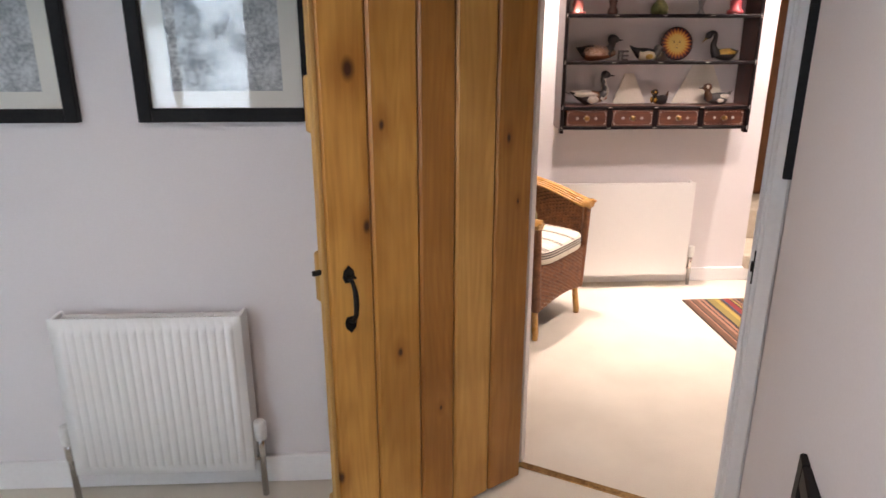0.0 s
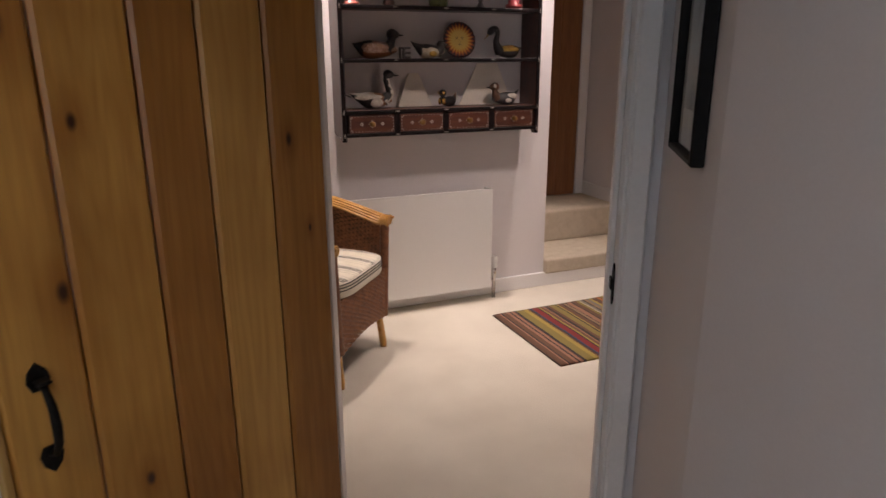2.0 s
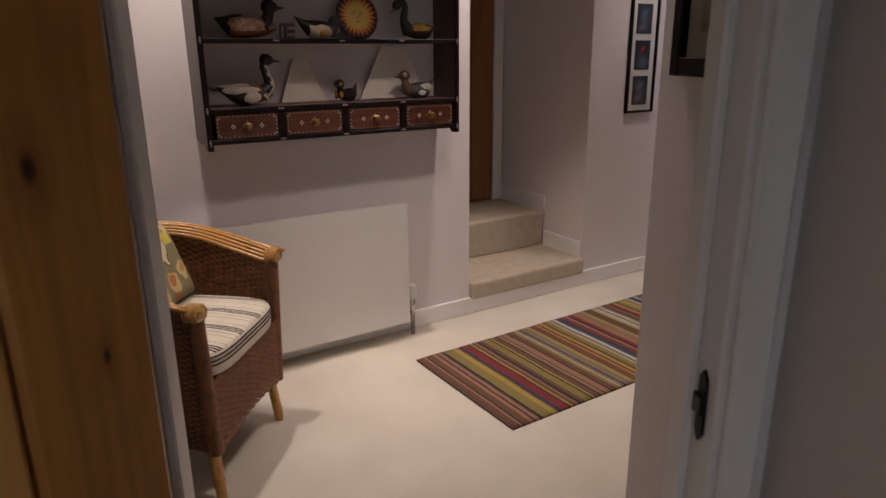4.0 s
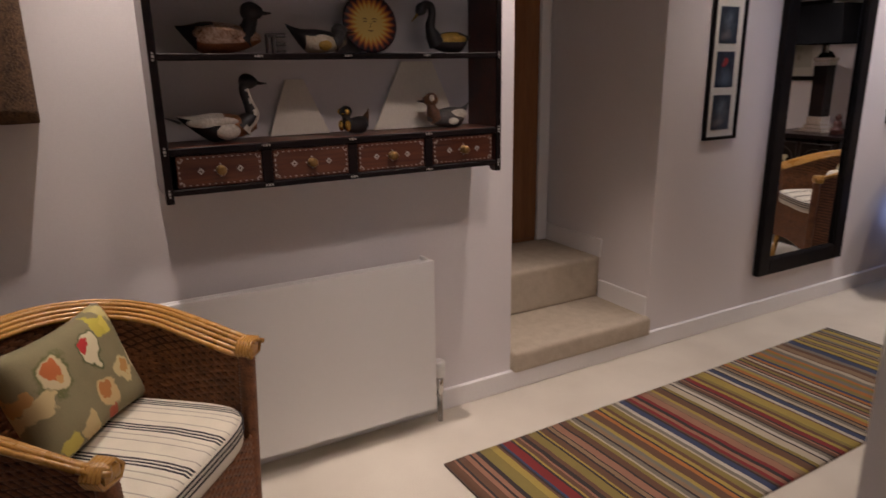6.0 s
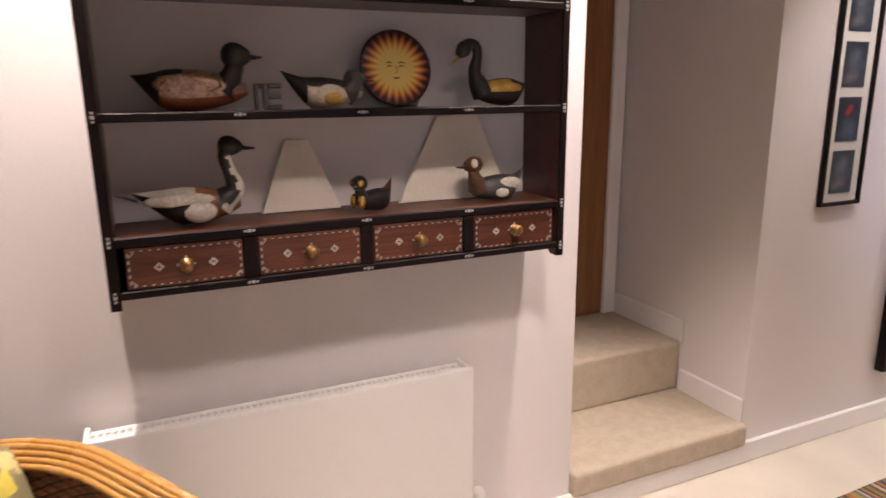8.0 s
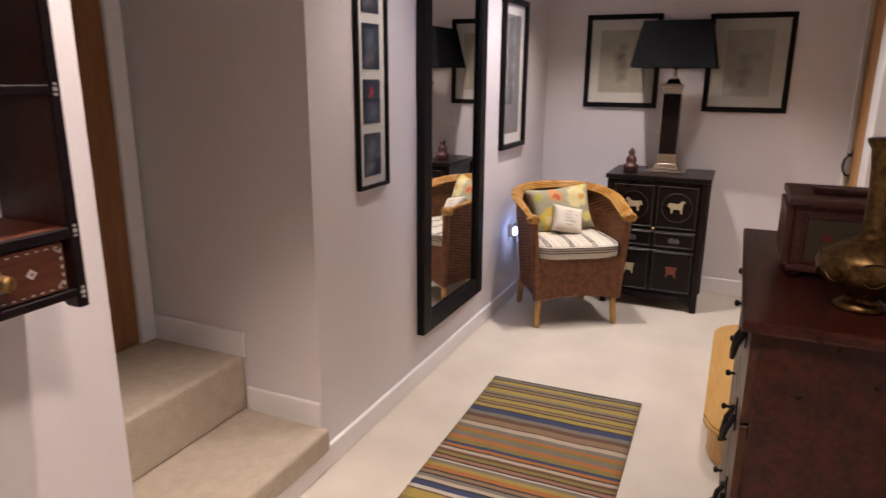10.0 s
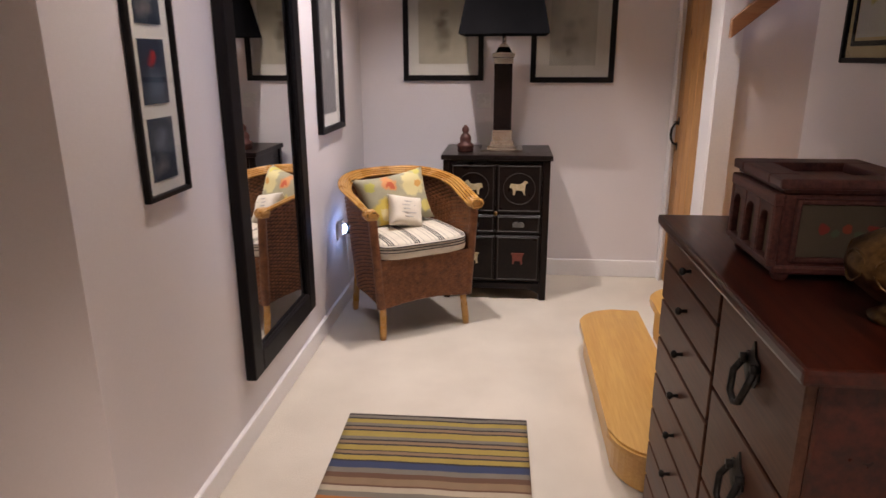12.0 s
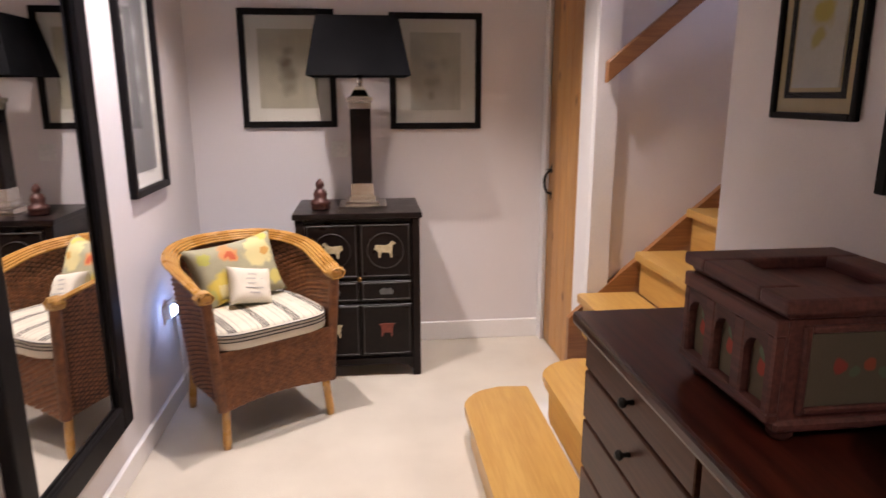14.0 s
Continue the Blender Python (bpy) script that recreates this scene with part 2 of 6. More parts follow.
BACKDOOR = wood("brown_door", (0.30, 0.13, 0.05), (0.21, 0.085, 0.03), 2, 0.45)
IRON = mat("black_iron", (0.015, 0.014, 0.014), (0.03, 0.028, 0.026), 0.45, 20, 0.3, 120, metal=0.6)
BLACK = mat("black_frame_paint", (0.006, 0.005, 0.006), (0.010, 0.008, 0.008), 0.5, 6, 0.08, 80, spec=0.15)
MAT_BOARD = mat("cream_mount_board", (0.78, 0.75, 0.68), (0.74, 0.71, 0.64), 0.9, 5, 0.05, 300)
GLASS = glass("picture_glass")
MIRROR = mat("mirror_glass", (0.9, 0.9, 0.9), (0.9, 0.9, 0.9), 0.03, 2, 0, metal=1.0)
MIRROR.node_tree.nodes["Principled BSDF"].inputs["Roughness"].links and MIRROR.node_tree.links.remove(MIRROR.node_tree.nodes["Principled BSDF"].inputs["Roughness"].links[0])
MIRROR.node_tree.nodes["Principled BSDF"].inputs["Roughness"].default_value = 0.01
WICKER = mat("brown_wicker", (0.27, 0.105, 0.040), (0.11, 0.038, 0.016), 0.45, 30, 0.3, 220, dist=0.0015)
# dark brown for shade in the weave's gaps, also for the seat frame
WICKER_IN = mat("wicker_shade_and_seat", (0.10, 0.038, 0.017), (0.04, 0.016, 0.008), 0.8, 30, 0.2)
CANE = mat("honey_cane", (0.56, 0.31, 0.078), (0.42, 0.20, 0.045), 0.28, 10, 0.15, 140, coat=0.3)
DARK_WOOD = wood("dark_shelf_wood", (0.085, 0.022, 0.014), (0.03, 0.010, 0.008), 0, 0.35, coat=0.2)
BLACK_WOOD = wood("black_shelf_edge", (0.013, 0.007, 0.007), (0.006, 0.004, 0.005), 0, 0.55)
RED_WOOD = wood("red_drawer_wood", (0.124, 0.037, 0.017), (0.053, 0.013, 0.007), 0, 0.4, vary=0.12)
for m_ in (BLACK_WOOD, IRON):
    m_.node_tree.nodes["Principled BSDF"].inputs["Specular IOR Level"].default_value = 0.12
INLAY = mat("white_inlay", (0.46, 0.43, 0.40), rough=0.5, scale=30)
BRASS = mat("old_brass", (0.34, 0.21, 0.085), (0.16, 0.09, 0.035), 0.34, 30, 0.3, 90, metal=0.95)
# darker copy of the brass: the vase's low light put into colour
VASE_BRASS = mat("dimmed_brass", (0.19, 0.115, 0.045), (0.06, 0.034, 0.015), 0.38, 26, 0.3, 90, metal=0.95)
MAHOGANY = wood("mahogany_chest", (0.060, 0.013, 0.007), (0.016, 0.004, 0.003), 0, 0.30, 0.6, coat=0.10)
MAHOGANY.node_tree.nodes["Principled BSDF"].inputs["Specular IOR Level"].default_value = 0.3
MAHOGANY_FRONT = wood("chest_drawer_wood", (0.085, 0.036, 0.021), (0.05, 0.019, 0.011), 0, 0.42, coat=0.05)
MAHOGANY_FRONT.node_tree.nodes["Principled BSDF"].inputs["Specular IOR Level"].default_value = 0.2
MAHOGANY_FRONT.node_tree.nodes["Principled BSDF"].inputs["Coat Roughness"].default_value = 0.22
SILVER = mat("polished_nickel", (0.82, 0.78, 0.72), (0.72, 0.68, 0.62), 0.16, 20, 0.05, 60, metal=1.0)
SHADE_BLACK = mat("black_lampshade_card", (0.005, 0.005, 0.006), (0.008, 0.008, 0.009), 0.85, 8, 0.15, 300, spec=0.06)
LACQUER = mat("black_lacquer", (0.006, 0.004, 0.004), (0.011, 0.006, 0.005), 0.30, 12, 0.12, 60, spec=0.2)
BOX_WOOD = wood("painted_box_wood", (0.13, 0.045, 0.036), (0.055, 0.018, 0.016), 0, 0.5)
BOX_PANEL = blotches("painted_box_panel", (0.12, 0.098, 0.062), [(0.0, 0.0, 0.012, (0.35, 0.06, 0.04)), (0.03, 0.0, 0.01, (0.4, 0.08, 0.04)), (0.0, 0.02, 0.012, (0.12, 0.16, 0.10))], axes=(0, 2), wobble=0.02)
BOX_END = blotches("painted_box_end", (0.10, 0.082, 0.055), [(0.07, 0.105, 0.010, (0.26, 0.04, 0.03)), (0.115, 0.107, 0.012, (0.30, 0.06, 0.03)), (0.16, 0.105, 0.010, (0.26, 0.04, 0.03)), (0.092, 0.096, 0.010, (0.09, 0.12, 0.07)), (0.138, 0.096, 0.010, (0.09, 0.12, 0.07))], axes=(1, 2), wobble=0.03)
PLASTIC = mat("white_plastic", (0.80, 0.79, 0.76), rough=0.35, scale=4, bump=0)
CHROME = mat("valve_chrome", (0.7, 0.68, 0.66), rough=0.2, metal=1.0, bump=0)
TEXTILE = mat("brown_bark_cloth", (0.15, 0.085, 0.045), (0.06, 0.032, 0.018), 0.9, 40, 0.8, 160, dist=0.004)


# ---- shape helpers ----
def box(bm, x0, x1, y0, y1, z0, z1, bevel=0.0, seg=1, m=None, slot=0):
    vs = [bm.verts.new((x, y, z)) for x in (x0, x1) for y in (y0, y1) for z in (z0, z1)]
    fs = [bm.faces.new([vs[i] for i in q]) for q in ((0, 1, 3, 2), (4, 6, 7, 5), (0, 4, 5, 1), (2, 3, 7, 6), (0, 2, 6, 4), (1, 5, 7, 3))]
    if bevel:
        es = list({e for f in fs for e in f.edges})
        r = bmesh.ops.bevel(bm, geom=es, offset=bevel, segments=seg, affect="EDGES", profile=0.6)
        fs = list({f for v in r["verts"] for f in v.link_faces} | {f for f in fs if f.is_valid})
        vs = list({v for f in fs for v in f.verts})
    for f in fs:
        f.material_index = slot
    if m is not None:
        for v in vs:
            v.co = m @ v.co
    return vs


def tube(bm, pts, rads, n=10, slot=0, caps=True, flat=1.0):
    """A round bar through points; rads: one radius or one for each point."""
    pts = [Vector(p) for p in pts]
    if not isinstance(rads, (list, tuple)):
        rads = [rads] * len(pts)
    rings, side = [], None
    for i, p in enumerate(pts):
        d = (pts[min(i + 1, len(pts) - 1)] - pts[max(i - 1, 0)]).normalized()
        if side is None:
            side = d.cross(Vector((0, 0, 1)))
            side = side.normalized() if side.length > 0.05 else Vector((1, 0, 0))
        side = (side - d * side.dot(d)).normalized()
        up = d.cross(side)
        rings.append([bm.verts.new(p + (side * math.cos(a) + up * flat * math.sin(a)) * rads[i]) for a in [2 * math.pi * k / n for k in range(n)]])
    fs = []
    for a, b in zip(rings, rings[1:]):
        for k in range(n):
            fs.append(bm.faces.new((a[k], a[(k + 1) % n], b[(k + 1) % n], b[k])))
    if caps:
        fs += [bm.faces.new(rings[0][::-1]), bm.faces.new(rings[-1])]
    for f in fs:
        f.smooth, f.material_index = True, slot


def lathe(bm, prof, n=24, slot=0, place=(0, 0, 0), square=False):
    """A turned (or square) shape from rows of (radius, height)."""
    rings = []
    cx, cy, cz = place
    if square:
        n = 4
    for r, z in prof:
        k = r * (math.sqrt(2) if square else 1)
        rings.append([bm.verts.new((cx + k * math.cos(2 * math.pi * (i + 0.5) / n), cy + k * math.sin(2 * math.pi * (i + 0.5) / n), cz + z)) for i in range(n)])
    for a, b in zip(rings, rings[1:]):
        for k in range(n):
            f = bm.faces.new((a[k], a[(k + 1) % n], b[(k + 1) % n], b[k]))
            f.smooth, f.material_index = not square, slot
    for f in (bm.faces.new(rings[0][::-1]), bm.faces.new(rings[-1])):
        f.material_index = slot


def prism(bm, poly, depth, m=None, slot=0, bevel=0.0):
    """A flat outline in x and z, thick along y from 0 to depth."""
    a = [bm.verts.new((x, 0, z)) for x, z in poly]
    b = [bm.verts.new((x, depth, z)) for x, z in poly]
    fs = [bm.faces.new(a), bm.faces.new(b[::-1])]
    for i in range(len(poly)):
        j = (i + 1) % len(poly)
        fs.append(bm.faces.new((a[j], a[i], b[i], b[j])))
    for f in fs:
        f.material_index = slot
    vs = a + b
    if bevel:
        r = bmesh.ops.bevel(bm, geom=list({e for f in fs[:2] for e in f.edges}), offset=bevel, segments=2, affect="EDGES")
        vs = list({v for f in r["faces"] for v in f.verts} | {v for v in vs if v.is_valid} | {v for f in fs if f.is_valid for v in f.verts})
    if m is not None:
        for v in vs:
            v.co = m @ v.co


def mesh(name, bm, mats):
    if len(bm.faces) > 1:
        bmesh.ops.recalc_face_normals(bm, faces=bm.faces)
    me = bpy.data.meshes.new(name)
    bm.to_mesh(me)
    bm.free()
    for x in mats if isinstance(mats, (list, tuple)) else [mats]:
        me.materials.append(x)
    return me


def part(name, bm, material, parent, label="", m=None):
    ob = new(name, mesh(name, bm, material) if isinstance(bm, bmesh.types.BMesh) else bm)
    ob.parent = parent
    if m is not None:
        ob.matrix_basis = m
    return tagged(ob, label) if label else ob


def thing(name, m, label, category, group=""):
    ob = new(name)
    ob.empty_display_size = 0.1
    ob.matrix_basis = m
    return tagged(ob, label, category, group)


def single(name, bm, material, m, label, category, group=""):
    ob = new(name, mesh(name, bm, material))
    ob.matrix_basis = m
    return tagged(ob, label, category, group)


def structure(name, bm, material, m=None, label="", category=""):
    ob = new(name, mesh(name, bm, material))
    if m is not None:
        ob.matrix_basis = m
    return tagged(ob, label, category, kind="structure")


def B():
    return bmesh.new()


def boxes(name, rows, material, m=None, label="", category="", bevel=0.0):
    bm = B()
    for r in rows:
        box(bm, *r, bevel=bevel)
    return structure(name, bm, material, m, label, category)

# ---- structure ----
YN, XE, YS = 6.03, 6.885, 4.255          # hall: north, east and south faces
R0, R1, YB = 3.217, 4.03, 6.86          # recess with the carpeted steps
SK = 0.09
ANG = -29.5                             # the splayed doorway
DW = pose(1.40, 4.08, 0, 0, 0, ANG)     # its frame: x along the opening, y into the hall
OPEN_W = 0.70
RW = pose(1.40, 4.08, 0, 0, 0, ANG) @ pose(OPEN_W + 0.055, 0, 0, 0, 0, 4.3)

boxes("floor", [(-2.4, 7.3, -0.2, 7.3, -0.12, 0.0)], CARPET, label="cream fitted wool carpet floor", category="floor")
boxes("ceiling", [(-2.4, 7.3, 2.0, 7.3, CEIL, CEIL + 0.1), (-2.4, 4.74, -0.2, 2.0, CEIL, CEIL + 0.1), (4.6, 7.3, 0.1, 2.0, 3.6, 3.7)], CEILING, label="white painted ceiling", category="ceiling")
boxes("wall_north", [(0.6, R0, YN, YN + 0.12, 0, CEIL), (R1, 7.0, YN, YN + 0.12, 0, CEIL), (R0, R1, YN + 0.001, YN + 0.12, 2.25, CEIL)], PAINT, label="off-white painted plaster hall wall", category="wall")
for nm, r in (("wall_recess_west", (R0 - 0.1, R0, YN + 0.12, YB, 0, CEIL)), ("wall_recess_east", (R1, R1 + 0.1, YN + 0.12, YB, 0, CEIL)), ("wall_recess_back", (R0 - 0.1, R1 + 0.1, YB, YB + 0.1, 0, CEIL))):
    boxes(nm, [r], PAINT, label="off-white painted wall of the stair recess", category="wall")
boxes("wall_east", [(XE, XE + 0.12, 4.02, 6.15, 0, CEIL)], PAINT, label="off-white painted plaster end wall", category="wall")
boxes("wall_south", [(2.50, 4.785, YS - 0.12, YS, 0, CEIL)], PAINT, label="off-white painted plaster wall behind the chest", category="wall")
for nm, r in (("wall_stairs_east", (6.03, 6.13, 0.2, 4.06, 0, 3.6)), ("wall_stairs_west", (4.665, 4.785, 0.2, YS - 0.12, 0, 3.6)), ("wall_stairs_head", (4.785, 6.03, 2.0, 2.1, CEIL, 3.6))):
    boxes(nm, [r], PAINT, label="painted plaster wall enclosing the stairs", category="wall")
# out of view; its opening is added to let the stair daylight in
boxes("wall_stairs_end", [(4.665, 5.0, 0.1, 0.2, 0, 3.6), (5.8, 6.13, 0.1, 0.2, 0, 3.6), (5.0, 5.8, 0.1, 0.2, 0, 2.1), (5.0, 5.8, 0.1, 0.2, 3.0, 3.6)], PAINT, label="painted plaster wall with an opening added for stair daylight", category="wall")
boxes("wall_cupboard", [(6.03, 6.885, 4.02, 4.138, 2.06, CEIL), (6.03, 6.19, 4.064, 4.138, 0, 2.06), (6.83, 6.885, 4.02, 4.138, 0, 2.06), (6.13, 6.885, 3.7, 3.8, 0, CEIL)], PAINT, label="painted wall round the cupboard door", category="wall")
def plan_solid(bm, plan, z0, z1):
    """An upright solid over an anticlockwise outline in plan."""
    lo, hi = [bm.verts.new((x, y, z0)) for x, y in plan], [bm.verts.new((x, y, z1)) for x, y in plan]
    for i in range(len(plan)):
        j = (i + 1) % len(plan)
        bm.faces.new((lo[i], lo[j], hi[j], hi[i]))
    bm.faces.new(lo[::-1]), bm.faces.new(hi)


boxes("wall_west", [(0.58, 0.7, 4.18, 6.15, 0, CEIL)], PAINT, label="off-white painted plaster wall", category="wall")
boxes("wall_study_north", [(-2.3, 1.34, 4.07, 4.18, 0, CEIL)], PAINT, label="off-white painted plaster study wall", category="wall")
bm = B()
box(bm, 0.0, OPEN_W, 0.0, 0.11, 2.06, CEIL)
box(bm, OPEN_W + 0.03, OPEN_W + 0.28, 0.0, 0.11, 0, CEIL)
box(bm, -0.09, -0.03, 0.0, 0.11, 0, CEIL)
structure("wall_doorway", bm, PAINT, DW, "painted wall over and beside the doorway", "wall")
bm = B()
plan_solid(bm, [(0.12, 0), (0.0246, 0), (-0.054, -0.554), (0, -1.3), (0, -4.3), (0.12, -4.3)], 0, CEIL)
structure("wall_study_east", bm, PAINT, RW, "off-white painted plaster study wall", "wall")
bm = B()
box(bm, 0, 0.10, 0, 0.72, 0, CEIL)
structure("wall_passage", bm, PAINT, pose(2.185, 3.60, 0, 0, 0, -24.5), "short painted wall beside the doorway", "wall")
boxes("wall_study_west", [(-2.4, -2.3, -0.1, 4.18, 0, CEIL)], PAINT, label="off-white painted plaster study wall", category="wall")
boxes("wall_study_south", [(-2.4, -1.75, -0.1, 0, 0, CEIL), (-0.35, 0.4, -0.1, 0, 0, CEIL), (-1.75, -0.35, -0.1, 0, 0, 0.85), (-1.75, -0.35, -0.1, 0, 2.1, CEIL)], PAINT, label="off-white painted wall with a window", category="wall")
win = boxes("window_1", [(-1.75, -1.69, -0.09, -0.03, 0.85, 2.1), (-0.41, -0.35, -0.09, -0.03, 0.85, 2.1), (-1.69, -0.41, -0.09, -0.03, 0.85, 0.91), (-1.69, -0.41, -0.09, -0.03, 2.04, 2.1), (-1.08, -1.02, -0.09, -0.03, 0.91, 2.04)], TRIM, label="white painted casement window", category="window")

# view outside the study window
BACKDROP = glow("outdoor_light", (0.8, 0.9, 1.0), 1.0)
n, ln = BACKDROP.node_tree.nodes, BACKDROP.node_tree.links
tc, tex, rmp = n.new("ShaderNodeTexCoord"), n.new("ShaderNodeTexNoise"), n.new("ShaderNodeValToRGB")
tex.inputs["Scale"].default_value, tex.inputs["Detail"].default_value = 2.6, 8
rmp.color_ramp.elements[0].position, rmp.color_ramp.elements[1].position = 0.47, 0.53
rmp.color_ramp.elements[0].color, rmp.color_ramp.elements[1].color = (0.09, 0.12, 0.15, 1), (0.76, 0.88, 1.0, 1)
ln.new(tc.outputs["Object"], tex.inputs["Vector"]), ln.new(tex.outputs[0], rmp.inputs[0])
ln.new(rmp.outputs[0], n["Principled BSDF"].inputs["Emission Color"])
n["Principled BSDF"].inputs["Emission Strength"].default_value = 8.5
boxes("backdrop", [(-3.6, 1.6, -1.5, -1.4, -0.4, 3.6)], BACKDROP, label="bright sky with bare trees outside the window", category="backdrop")

# skirting boards
SKIRT = [(0.7, 6.885, YN - 0.02, YN - 0.001, 0, SK), (XE - 0.02, XE - 0.001, 4.14, YN - 0.02, 0, SK + 0.02), (2.54, 3.66, YS + 0.001, YS + 0.02, 0, SK), (-2.3, 1.30, 4.05, 4.069, 0, 0.11)]
for i, r in enumerate(SKIRT):
    boxes(f"baseboard_{i + 1}", [r], TRIM, label="white painted skirting board", category="skirting board", bevel=0.004)
bm = B()
box(bm, R1 - 0.018, R1 - 0.001, YN + 0.0, 6.36, 0.17, 0.27, 0.004)
box(bm, R1 - 0.018, R1 - 0.001, 6.36, YB, 0.39, 0.49, 0.004)
structure("baseboard_5", bm, TRIM, None, "white stepped skirting up the recess steps", "skirting board")
bm = B()
plan_solid(bm, [(0.0075, -0.05), (-0.0065, -0.05), (-0.069, -0.555), (-0.015, -1.3), (-0.015, -4.2), (-0.001, -4.2), (-0.001, -1.3), (-0.055, -0.555)], 0, 0.11)
structure("baseboard_6", bm, TRIM, RW, "white painted skirting board", "skirting board")
bm = B()
box(bm, -0.018, -0.001, 0.02, 0.72, 0, SK, 0.004)
structure("baseboard_7", bm, TRIM, pose(2.185, 3.60, 0, 0, 0, -24.5), "white painted skirting board", "skirting board")

# carpeted steps in the recess
bm = B()
box(bm, R0, R1, YN - 0.035, YB, 0.08, 0.175, 0.018, 3)
box(bm, R0, R1, 6.37, YB, 0.17, 0.394, 0.022, 3)
st = structure("steps_carpeted", bm, STAIR_CARPET, None, "two beige carpeted steps up to a door", "steps")

# door frame of the splayed doorway
bm = B()
box(bm, -0.03, 0.0, -0.012, 0.122, 0, 2.06, 0.003)
box(bm, OPEN_W, OPEN_W + 0.03, -0.012, 0.122, 0, 2.06, 0.003)
box(bm, -0.03, OPEN_W + 0.03, -0.012, 0.122, 2.06, 2.09, 0.003)
box(bm, OPEN_W - 0.014, OPEN_W, 0.045, 0.085, 0, 2.05, 0.003)
box(bm, 0, 0.014, 0.045, 0.085, 0, 2.05, 0.003)
for x0, x1 in ((-0.085, -0.012), (OPEN_W + 0.008, OPEN_W + 0.054)):
    box(bm, x0, x1, -0.028, -0.012, 0, 2.12, 0.005)
    box(bm, x0, x1 + (0.03 if x0 > 0 else 0), 0.122, 0.138, 0, 2.12, 0.005)
box(bm, -0.085, OPEN_W + 0.054, -0.028, -0.012, 2.075, 2.14, 0.005)
frame_main = structure("door_frame_1", bm, TRIM, DW, "white painted door frame with moulded architrave", "door frame")
bm = B()
box(bm, 0, OPEN_W, 0.02, 0.055, 0.0, 0.006, 0.003)
structure("threshold_bar", bm, BRASS, DW, "dull brass carpet threshold bar", "threshold")

# ---- plank door of the study ----
def plank_door():
    t = thing("plank_door", pose(1.405, 4.045, 0, 0, 0, 212.5), "open ledged oak plank door with black iron handle", "door")
    xs = [0.0, 0.150, 0.298, 0.424, 0.577, 0.715]
    boards = [plank_wood("oak_board_" + nm, a, b, sh, kn) for nm, a, b, sh, kn in (
        ("hinge", (0.50, 0.228, 0.049), (0.38, 0.162, 0.031), 3.1, [(0.105, 1.25, 0.010), (0.055, 1.05, 0.006)]),
        ("pale", (0.72, 0.399, 0.107), (0.62, 0.323, 0.078), 7.7, []),
        ("red", (0.50, 0.223, 0.046), (0.39, 0.162, 0.031), 12.4, [(0.35, 0.42, 0.006)]),
        ("mid", (0.70, 0.366, 0.083), (0.58, 0.280, 0.058), 17.3, [(0.544, 1.32, 0.010), (0.5, 0.656, 0.010)]),
        ("handle", (0.76, 0.404, 0.092), (0.60, 0.294, 0.061), 22.9, [(0.629, 1.463, 0.020), (0.594, 1.056, 0.013), (0.70, 0.31, 0.014)]))]
    for a, b, wood_mat in zip(xs, xs[1:], boards):
        bm = B()
        box(bm, a + 0.0018, b - 0.0018, 0.0, 0.022, 0.012, 2.02, 0.007)
        part("plank", bm, wood_mat, t)
    for z in (0.17, 0.93, 1.38):
        bm = B()
        box(bm, 0.03, 0.732, -0.026, -0.0005, z - 0.07, z + 0.07, 0.006)
        part("ledge", bm, OAK_EDGE, t)
    bm = B()
    box(bm, 0.7155, 0.728, -0.004, 0.023, 0.012, 2.02, 0.002)
    part("lipping", bm, OAK_EDGE, t, "pale oak edge strip")
    # thumb-latch pull
    h = part("handle", B_handle(), IRON, t, "black iron thumb latch pull", pose(0.655, 0.022, 0.86))
    bm = B()
    box(bm, 0.66, 0.752, 0.002, 0.012, 0.942, 0.956, 0.002)
    part("latch_bar", bm, IRON, t, "black iron latch bar")
    return t


def B_handle():
    """An iron pull: two spade plates and a bowed grip, standing out along y."""
    bm = B()
    for s in (-1, 1):
        pts = [(0.0, s * 0.098), (0.014, s * 0.083), (0.018, s * 0.066), (0.011, s * 0.050), (-0.011, s * 0.050), (-0.018, s * 0.066), (-0.014, s * 0.083)]
        prism(bm, pts if s > 0 else pts[::-1], 0.004)
    grip = [(0, 0.004, 0.062), (0, 0.022, 0.056), (0, 0.036, 0.032), (0, 0.040, 0.0), (0, 0.036, -0.032), (0, 0.022, -0.056), (0, 0.004, -0.062)]
    tube(bm, grip, [0.006, 0.006, 0.007, 0.008, 0.007, 0.006, 0.006], 10)
    box(bm, -0.010, 0.010, 0.004, 0.030, 0.066, 0.072, 0.002)
    return bm


plank_door()
bm = B()
pts = [(0, 0.05), (0.010, 0.038), (0.011, 0.0), (0.011, -0.038), (0, -0.052), (-0.011, -0.038), (-0.011, 0.0), (-0.010, 0.038)]
prism(bm, pts, 0.004)
box(bm, -0.012, 0.012, 0.004, 0.010, -0.012, 0.016, 0.002)
sp = single("strike_plate", bm, IRON, DW @ pose(OPEN_W, 0.022, 0.905, 0, 0, 90), "black iron keeper plate on the white door jamb", "latch keeper")


# ---- radiators ----
def valve(bm, x, y, z0, z1):
    lathe(bm, [(0.011, 0), (0.011, z1 - z0 - 0.07), (0.016, z1 - z0 - 0.065), (0.016, z1 - z0 - 0.02), (0.011, z1 - z0)], 12, 0, (x, y, z0))


